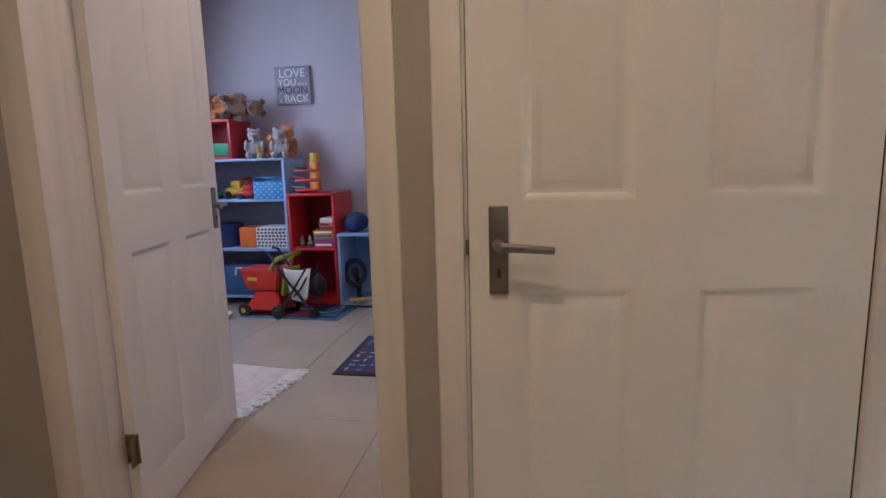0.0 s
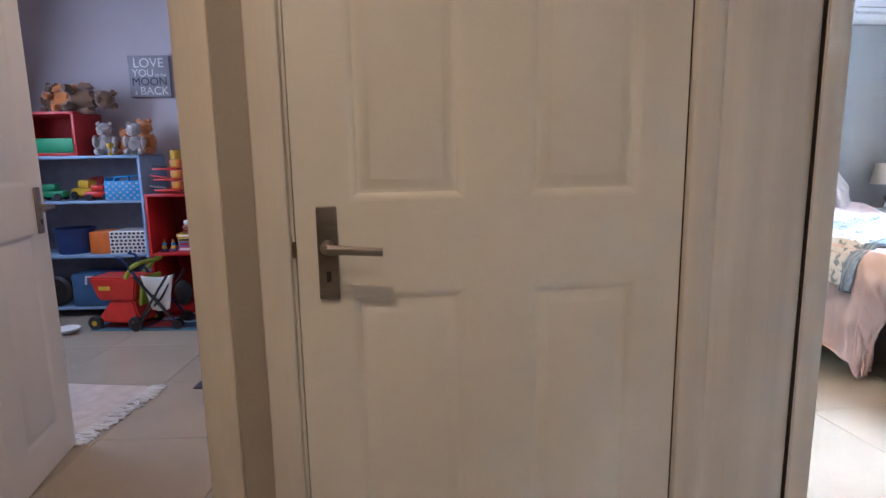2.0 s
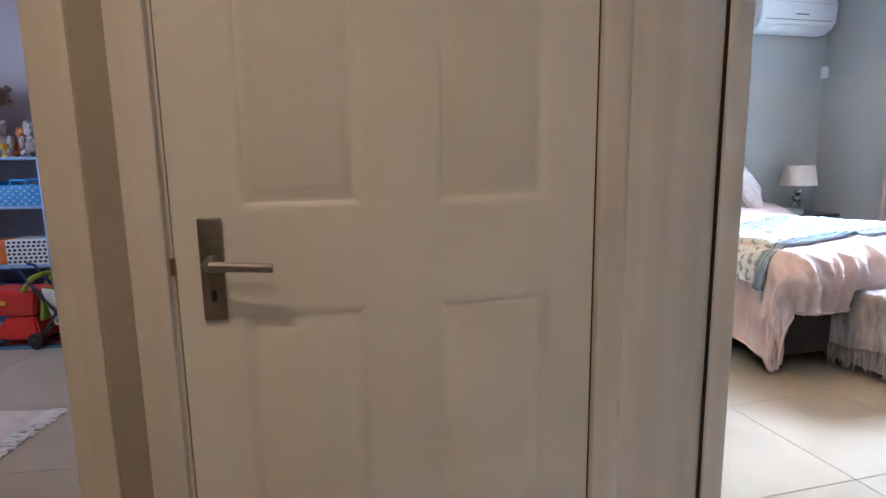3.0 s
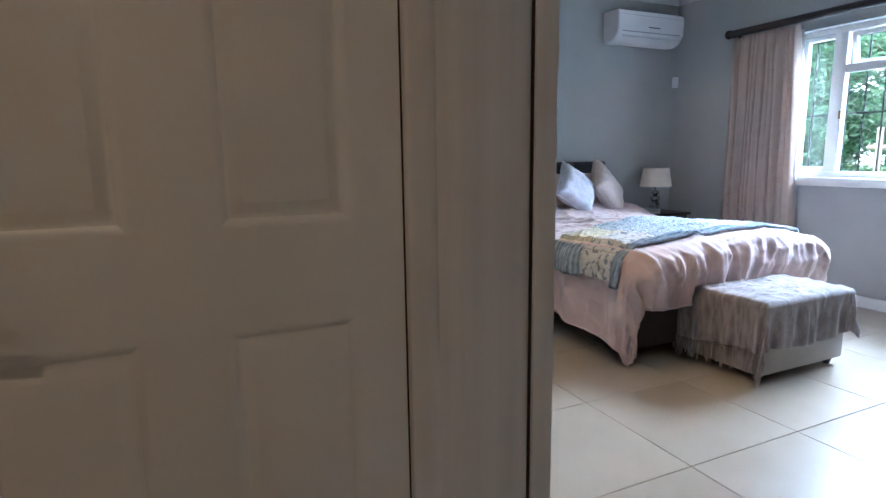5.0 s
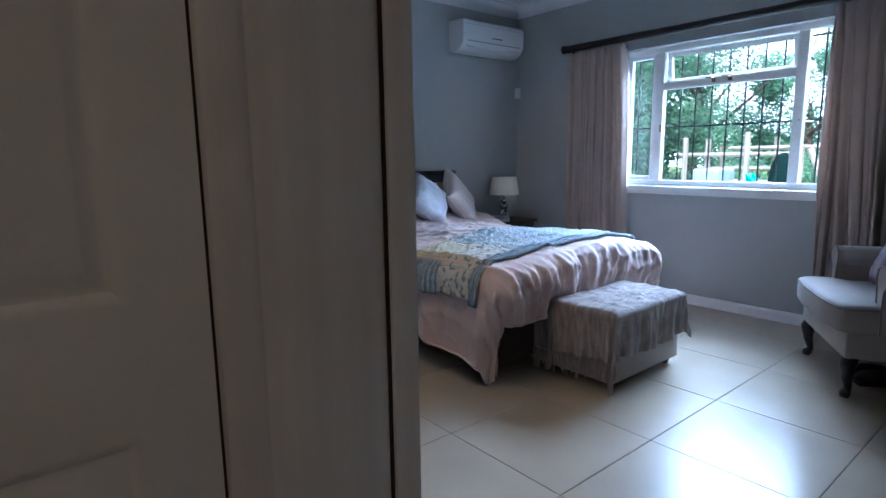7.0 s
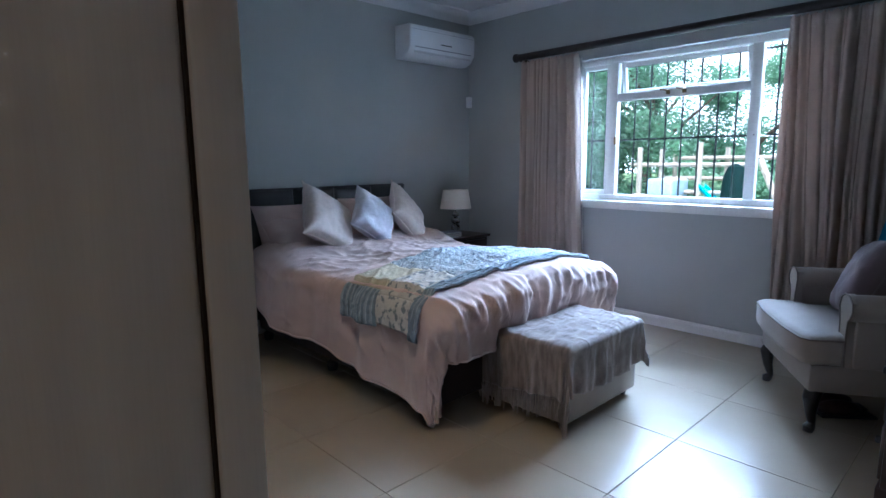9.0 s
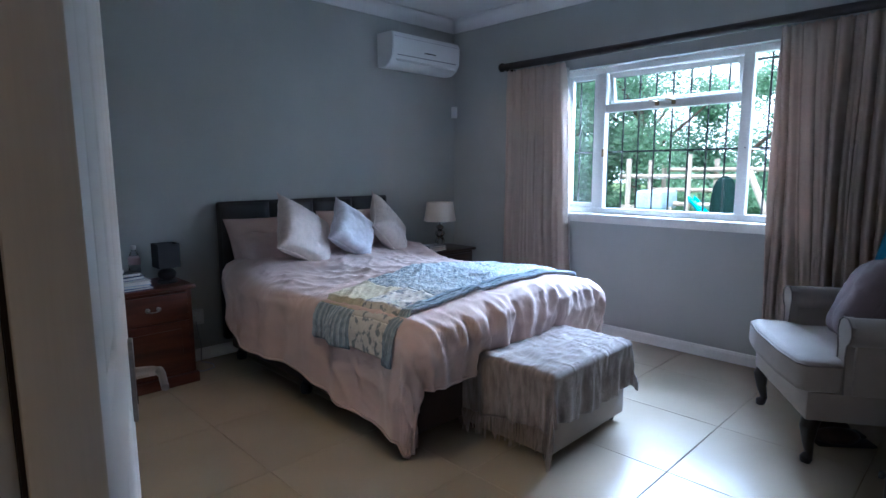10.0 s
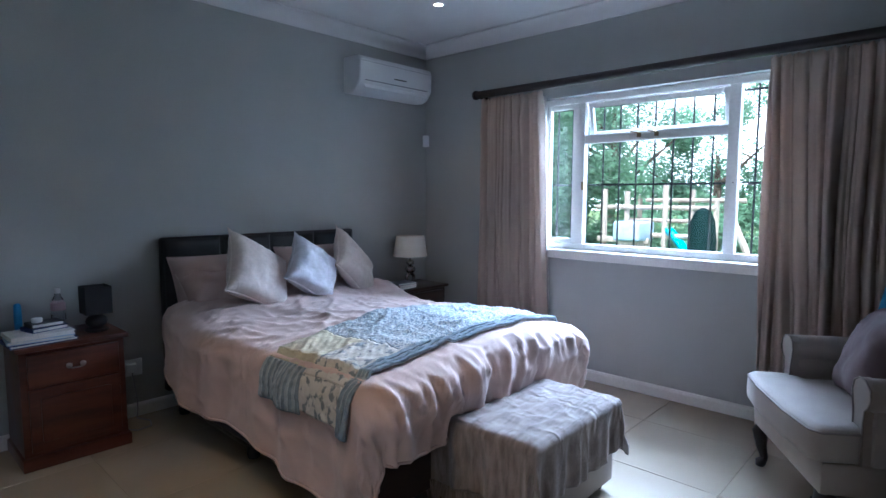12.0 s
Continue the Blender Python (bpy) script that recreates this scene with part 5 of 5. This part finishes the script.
# toy shopping trolley
tr = kt("toy_trolley", -1.735, 2.72, 0, "red plastic toy shopping trolley with lime handle", "toy trolley", "", -8)
def frustum(b, t, z0, z1):
    bm = bmesh.new()
    lo = [bm.verts.new((x, y, z0)) for x, y in ((b[0], b[2]), (b[1], b[2]), (b[1], b[3]), (b[0], b[3]))]
    hi = [bm.verts.new((x, y, z1)) for x, y in ((t[0], t[2]), (t[1], t[2]), (t[1], t[3]), (t[0], t[3]))]
    for i in range(4):
        bm.faces.new((lo[i], lo[(i + 1) % 4], hi[(i + 1) % 4], hi[i]))
    bm.faces.new(lo[::-1]), bm.faces.new(hi)
    bmesh.ops.bevel(bm, geom=list(bm.edges), offset=0.012, segments=2, affect="EDGES")
    return bm
part("basket", frustum((-0.12, 0.14, -0.09, 0.09), (-0.17, 0.18, -0.11, 0.11), 0.20, 0.36), REDP, tr)
part("base", frustum((-0.15, 0.17, -0.10, 0.10), (-0.04, 0.13, -0.08, 0.08), 0.05, 0.20), REDP, tr)
part("seat_panel", box(0.14, 0.165, -0.10, 0.10, 0.20, 0.40, bevel=0.012, m=Matrix.Rotation(radians(10), 4, "Y")), LIME, tr)
part("handle", tube([(0.10, -0.10, 0.36), (0.17, -0.11, 0.44), (0.22, -0.11, 0.46), (0.22, 0.11, 0.46), (0.17, 0.11, 0.44), (0.10, 0.10, 0.36)], 0.016, 8), LIME, tr, "lime handle")
part("front_print", box(-0.095, -0.015, -0.108, -0.102, 0.275, 0.30), YEL, tr, smooth=False)
for a in (-0.14, 0.15):
    for b in (-1, 1):
        part("wheel", lathe([(0.045, -0.015), (0.05, -0.01), (0.05, 0.01), (0.045, 0.015)], Matrix.Translation((a, b * 0.11, 0.05)) @ Matrix.Rotation(math.pi / 2, 4, "X"), 18), BLACK, tr)
        part("hub", lathe([(0.0, -0.018), (0.018, -0.017), (0.02, 0.0), (0.018, 0.017), (0.0, 0.018)], Matrix.Translation((a, b * 0.11, 0.05)) @ Matrix.Rotation(math.pi / 2, 4, "X"), 12), YEL, tr, "yellow hub")

# doll stroller
sr = kt("doll_stroller", -1.455, 2.70, 0, "black doll stroller with white cloth seat", "doll stroller", "", 6)
for s in (-1, 1):
    part("push_bar", tube([(-0.24, s * 0.10, 0.50), (-0.20, s * 0.10, 0.49), (-0.12, s * 0.10, 0.36), (0.10, s * 0.10, 0.05)], 0.009, 8), NAVY, sr)
    part("cross_leg", tube([(-0.14, s * 0.10, 0.05), (0.02, s * 0.10, 0.22), (0.12, s * 0.10, 0.38)], 0.008, 8), BLACK, sr)
    for a in (-0.15, 0.11):
        for k in (-0.016, 0.016):
            part("wheel", lathe([(0.024, -0.008), (0.034, -0.006), (0.034, 0.006), (0.024, 0.008)], Matrix.Translation((a, s * 0.10 + k, 0.036)) @ Matrix.Rotation(math.pi / 2, 4, "X"), 14), BLACK, sr)
part("cloth_seat", sheet(lambda u, v: Vector((-0.09 + (0.11 + 0.09 * v) * u + 0.05 * (1 - v), -0.113 + 0.015 * math.sin(u * 3.1), 0.15 + 0.23 * v - 0.02 * math.sin(u * 3.1))), 10, 10, 0.006), PLASTW, sr, "white cloth seat", angle=180)
part("seat_back", blob((0.12, 0.03, 0.22), (0.055, 0.07, 0.09), seed=4), BLACKCLOTH, sr, "black padded seat back")
for a0, a1 in ((-0.13, 0.08), (0.08, -0.11)):
    part("cross_bar", tube([(a0, -0.125, 0.38), (a1, -0.125, 0.09)], 0.009, 6), BLACK, sr)
part("foot_bar", tube([(0.10, -0.10, 0.05), (0.10, 0.10, 0.05)], 0.007, 6), BLACK, sr)
part("rear_bar", tube([(-0.14, -0.10, 0.05), (-0.14, 0.10, 0.05)], 0.007, 6), BLACK, sr)

# rugs
rug = kt("play_mat", -1.51, 2.85, 0.0, "red and blue printed children's play mat", "rug", "", -3)
part("border", box(-0.40, 0.38, -0.26, 0.26, 0.0, 0.008, bevel=0.003), RUGT, rug)
part("field", box(-0.37, 0.35, -0.23, 0.23, 0.008, 0.011), RUGD, rug, smooth=False)
for a, b, c, d, mat in [(-0.34, -0.06, -0.20, -0.02, RUGR), (-0.02, 0.16, -0.20, -0.08, RUGR), (-0.30, 0.05, 0.04, 0.18, RUGR), (0.20, 0.33, -0.18, 0.18, RUGT), (-0.04, 0.14, -0.05, 0.02, TANK)]:
    part("print", box(a, b, c, d, 0.011, 0.0135, bevel=0.001), mat, rug)
part("ring_print", tube([(0.20 + 0.10 * math.cos(t), 0.02 + 0.12 * math.sin(t), 0.0115) for t in [k * math.pi / 12 for k in range(25)]], 0.009, 4), TANK, rug)
rug = kt("alphabet_mat", -0.457, 1.948, 0.0, "dark purple printed alphabet mat", "rug")
part("border", box(-0.355, 0.40, -0.355, 0.30, 0.0, 0.007, bevel=0.003), BLACK, rug)
part("field", box(-0.33, 0.38, -0.33, 0.28, 0.007, 0.010), RUGD, rug, smooth=False)
for i in range(8):
    for j in range(6):
        a, b = -0.305 + j * 0.062, -0.30 + i * 0.068
        w, d = (0.034, 0.010) if (i + j) % 3 else (0.012, 0.034)
        part("print", box(a, a + w, b, b + d, 0.010, 0.0112), (TANK, RUGW, BLUEP, TANK, RUGR, RUGW, YEL)[(i * 5 + j * 2) % 7], rug, smooth=False)
rug = kt("white_cotton_rug", -1.42, 1.40, 0.0, "pale woven cotton rug with white fringe", "rug", "", -7.7)
part("weave", box(-0.55, 0.36, -0.30, 0.28, 0.0, 0.007, bevel=0.002), RUGW, rug)
bm = bmesh.new()
for i in range(44):
    v = -0.30 + 0.58 * i / 43
    tube([(0.355, v, 0.006), (0.39 + random.uniform(0, 0.02), v + random.uniform(-0.012, 0.012), 0.007), (0.425 + random.uniform(0, 0.03), v + random.uniform(-0.02, 0.02), 0.005)], 0.0055, 5, bm=bm)
tagged(part("fringe", bm, PLASTW, rug, "white knotted fringe"), kind="stuff")
single("white_ball", lathe([(0.0, 0.0), (0.05, 0.01), (0.075, 0.035), (0.07, 0.04), (0.045, 0.015), (0.0, 0.008)], KM @ pose(-2.04, 2.57, 0.0), 24), PLASTW, "white plastic bowl on the playroom floor", "bowl")

# framed words
sg = kt("wall_sign", -1.703, KW, 1.595, "grey board with painted words hung on the wall", "wall sign")
part("board", box(-0.15, 0.15, -0.03, 0.0, 0, 0.30, bevel=0.003), SIGNG, sg)


def words(text, size, x, z, mat, y=-0.0315):
    c = bpy.data.curves.new("words", "FONT")
    c.body, c.size, c.extrude, c.align_x = text, size, 0.0008, "CENTER"
    tmp = new("words", c)
    dg = bpy.context.evaluated_depsgraph_get()
    me = bpy.data.meshes.new_from_object(tmp.evaluated_get(dg))
    bpy.data.objects.remove(tmp)
    me.transform(Matrix.Translation((x, y, z)) @ Matrix.Rotation(math.pi / 2, 4, "X"))
    me.materials.clear()
    me.materials.append(mat)
    ob = new("words", me)
    ob.parent = sg
    return ob


words("LOVE", 0.095, 0.0, 0.215, SIGNW)
words("YOU", 0.075, -0.045, 0.15, SIGNW)
words("to the", 0.034, 0.085, 0.15, SIGNW)
words("MOON", 0.082, 0.0, 0.085, SIGNB)
words("&", 0.035, -0.105, 0.018, SIGNW)
words("BACK", 0.082, 0.03, 0.018, SIGNW)

# playroom window and striped curtain
w2 = thing("window_2", None, "white framed playroom window", "window", m=KM @ pose(-2.82, 2.02, 0.9))
tagged(w2, kind="structure")
for r in [(-0.03, 0.03, -0.675, -0.63, 0, 1.2), (-0.03, 0.03, 0.63, 0.675, 0, 1.2), (-0.03, 0.03, -0.63, 0.63, 0, 0.045), (-0.03, 0.03, -0.63, 0.63, 1.155, 1.2), (-0.025, 0.025, -0.025, 0.025, 0.045, 1.155)]:
    part("frame_bar", box(*r, bevel=0.004), WHITE, w2)
p = part("pane", box(-0.002, 0.002, -0.63, 0.63, 0.045, 1.155), PANE, w2, smooth=False)
p.visible_shadow = False
cu = kt("striped_curtain", -2.66, 2.35, 0.0, "bright multicoloured striped curtain beside the playroom window", "curtain")
cols = (RED, NAVY, YEL, GREEN, ORANGE, BLUEP)
for i in range(14):
    z0 = 0.75 + i * 0.11
    part("stripe", sheet(lambda u, v, z0=z0: Vector((0.03 * math.sin(u * 30), -0.35 + 0.70 * u, z0 + 0.11 * v)), 60, 1, 0.004), cols[i % 6], cu, angle=180)

# ---- outside ----
structure("ground", box(-60, 90, -80, 80, -0.6, -0.30), GRASS, "green garden lawn", "ground")


def leaves(center, radii, count, mat, seed, size=0.10):
    rnd = random.Random(seed)
    vs, fs = [], []
    clumps = [(Vector((rnd.gauss(0, 0.5), rnd.gauss(0, 0.5), rnd.gauss(0, 0.5))), rnd.uniform(0.18, 0.42)) for _ in range(26)]
    for _ in range(count):
        c, s = clumps[rnd.randrange(26)]
        d = Vector((rnd.gauss(0, 1), rnd.gauss(0, 1), rnd.gauss(0, 1))).normalized() * s * rnd.random() ** 0.4
        p = c + d
        p = Vector((center[0] + p.x * radii[0], center[1] + p.y * radii[1], center[2] + p.z * radii[2]))
        a = Vector((rnd.gauss(0, 1), rnd.gauss(0, 1), rnd.gauss(0, 0.7))).normalized()
        b = a.orthogonal().normalized()
        L, W = size * rnd.uniform(0.7, 1.5), size * rnd.uniform(0.3, 0.5)
        k = len(vs)
        vs += [p - a * L, p + b * W, p + a * L, p - b * W]
        fs.append((k, k + 1, k + 2, k + 3))
    me = bpy.data.meshes.new("crown")
    me.from_pydata([tuple(v) for v in vs], [], fs)
    me.materials.append(mat)
    return new("crown", me)


def tree(x, y, h, r, mat, seed, count, label, size=0.058):
    t = thing("tree", None, label, "tree", "garden trees", m=pose(x, y, -0.3))
    rnd = random.Random(seed)
    part("trunk", tube([(0, 0, 0), (0.05, 0.03, h * 0.25), (0.02, -0.05, h * 0.5), (0.08, 0.0, h * 0.75)], 0.1, 10, radii=[0.16, 0.12, 0.09, 0.04]), BARK, t)
    for k in range(6):
        a = k * 1.05 + rnd.random()
        z = h * rnd.uniform(0.25, 0.6)
        part("limb", tube([(0.03, 0, z), (0.4 * r * math.cos(a), 0.4 * r * math.sin(a), z + 0.12 * h), (0.8 * r * math.cos(a), 0.8 * r * math.sin(a), z + 0.25 * h)], 0.04, 7, radii=[0.06, 0.04, 0.015]), BARK, t)
    c = leaves((0, 0, h * 0.56), (r, r, h * 0.50), int(count * 2.2), mat, seed, size)
    c.parent = t
    tagged(c, kind="stuff")
    return t


tree(10.5, 7.4, 4.6, 2.0, LEAF2, 1, 9000, "dense dark green garden tree")
tree(12.2, 9.6, 5.2, 2.3, LEAF, 2, 9000, "leafy green garden tree")
tree(14.2, 7.1, 5.2, 2.4, LEAF, 3, 13000, "leafy green garden tree behind the climbing frame")
tree(15.5, 5.1, 3.5, 1.9, LEAF, 4, 6500, "pale green garden tree behind the climbing frame")
tree(16.5, 3.4, 3.3, 1.8, LEAF, 5, 5000, "small green garden tree")
tree(9.6, 8.6, 3.8, 1.6, LEAF2, 6, 8000, "dense dark green shrub tree")
tree(18.0, 12.5, 6.0, 3.2, LEAF2, 7, 9000, "tall green tree in the distance", 0.16)
for k in range(7):
    c = leaves((0, 0, 0.6), (1.3, 1.3, 0.7 - 0.04 * k), 5000, (LEAF, LEAF2)[k % 2], 20 + k, 0.055)
    c.name = "hedge_bush"
    c.location = (11.5 + 0.55 * k, 10.3 - 1.15 * k, -0.3)
    tagged(c, "leafy green hedge bush along the garden edge", "bush", "hedge bushes", "stuff")

structure("backdrop", box(64, 64.2, -70, 90, -0.3, 60), HAZE, "bright hazy white sky", "sky")
GX = 9.3
gym = thing("climbing_frame", (GX, 4.2, -0.3), "weathered pine pole climbing frame in the garden", "climbing frame")
for dx, y, z in [(0, 4.78, 1.45), (0.1, 4.47, 1.42), (0.0, 3.86, 1.50), (1.2, 4.75, 1.35), (1.2, 3.9, 1.45), (0.9, 3.45, 1.3)]:
    part("post", tube([(GX + dx, y, -0.3), (GX + dx, y, z)], 0.042, 8), POLE, gym)
for z, y0, y1, dx in [(1.18, 4.95, 3.2, 0.06), (0.95, 4.95, 3.7, 1.14), (0.78, 4.5, 3.5, 0.06), (1.28, 4.6, 3.1, 1.1)]:
    part("rail", tube([(GX + dx, y0, z), (GX + dx, y1, z)], 0.034, 8), POLE, gym)
for k in range(4):
    part("deck_board", box(GX - 0.1, GX + 1.3, 4.88 - 0.11 * k - 0.09, 4.88 - 0.11 * k, 0.45, 0.49), POLE, gym, smooth=False)
for k in range(3):
    part("slat", box(GX - 0.09, GX - 0.05, 4.05, 4.85, 0.40 + 0.13 * k, 0.48 + 0.13 * k, bevel=0.005), POLE, gym)
part("brace", tube([(GX + 0.2, 2.62, 0.1), (GX + 0.3, 3.15, 1.25)], 0.045, 8), POLE, gym)
sl = thing("slide", (GX - 0.2, 3.6, -0.3), "turquoise plastic garden slide", "slide")
part("chute", sheet(lambda u, v: Vector((GX - 0.15 + 0.24 * u, 3.80 - 0.62 * v, 0.80 - 0.85 * v ** 1.2 + 0.10 * (2 * u - 1) ** 4)), 8, 16, 0.03), SLIDE, sl, angle=180)
tk = thing("water_tank", (GX - 0.3, 4.28, -0.3), "pale blue plastic tub on the climbing frame", "tub")
part("tub", box(GX - 0.35, GX + 0.2, 4.08, 4.48, 0.70, 0.98, bevel=0.04, seg=3), TANK, tk)
part("stand", box(GX - 0.3, GX + 0.15, 4.12, 4.44, -0.3, 0.70, bevel=0.01), POLE, tk)
um = thing("folded_umbrella", (8.6, 3.12, -0.3), "folded dark green garden umbrella", "umbrella")
part("canopy", lathe([(0.02, 1.20), (0.09, 1.16), (0.14, 1.04), (0.165, 0.80), (0.17, 0.5), (0.165, 0.2), (0.13, -0.05), (0.05, -0.1)], Matrix.Translation((8.6, 3.12, 0)), 14), UMBG, um)
part("pole", tube([(8.6, 3.12, -0.25), (8.6, 3.12, 1.2)], 0.02, 8), POLE, um)
part("foot", lathe([(0.22, -0.3), (0.22, -0.25), (0.05, -0.2)], Matrix.Translation((8.6, 3.12, 0))), EXTW, um)

# ---- floor tiles ----
floor = bpy.data.objects["floor"]


def tile_mesh(w, d, name):
    bm = box(-w / 2, w / 2, -d / 2, d / 2, -0.011, 0.0, bevel=0.0018, seg=1)
    me = bpy.data.meshes.new(name)
    bm.to_mesh(me)
    bm.free()
    me.materials.append(TILE)
    return me


cache = {}


def lay(x0, x1, y0, y1, ox, oy, m=Matrix(), s=0.6, gap=0.0022):
    i0, i1 = math.floor((x0 - ox) / s), math.ceil((x1 - ox) / s)
    j0, j1 = math.floor((y0 - oy) / s), math.ceil((y1 - oy) / s)
    for i in range(i0, i1):
        for j in range(j0, j1):
            a0, a1 = max(x0, ox + i * s), min(x1, ox + i * s + s)
            b0, b1 = max(y0, oy + j * s), min(y1, oy + j * s + s)
            if a1 - a0 < 0.02 or b1 - b0 < 0.02:
                continue
            key = (round(a1 - a0, 3), round(b1 - b0, 3))
            if key not in cache:
                cache[key] = tile_mesh(key[0] - gap, key[1] - gap, "tile")
            ob = new("tile", cache[key])
            ob.parent = floor
            ob.matrix_basis = m @ Matrix.Translation(((a0 + a1) / 2, (b0 + b1) / 2, 0))


lay(1.08, XE, YS, YN, 3.346, 1.50)
lay(-1.8, 1.08, -1.75, 1.05, 3.346, 1.50)
lay(-2.75, 0.42, 0.0, KW, -0.39, 1.10, KM @ Matrix.Translation((0, 0, -0.001)))
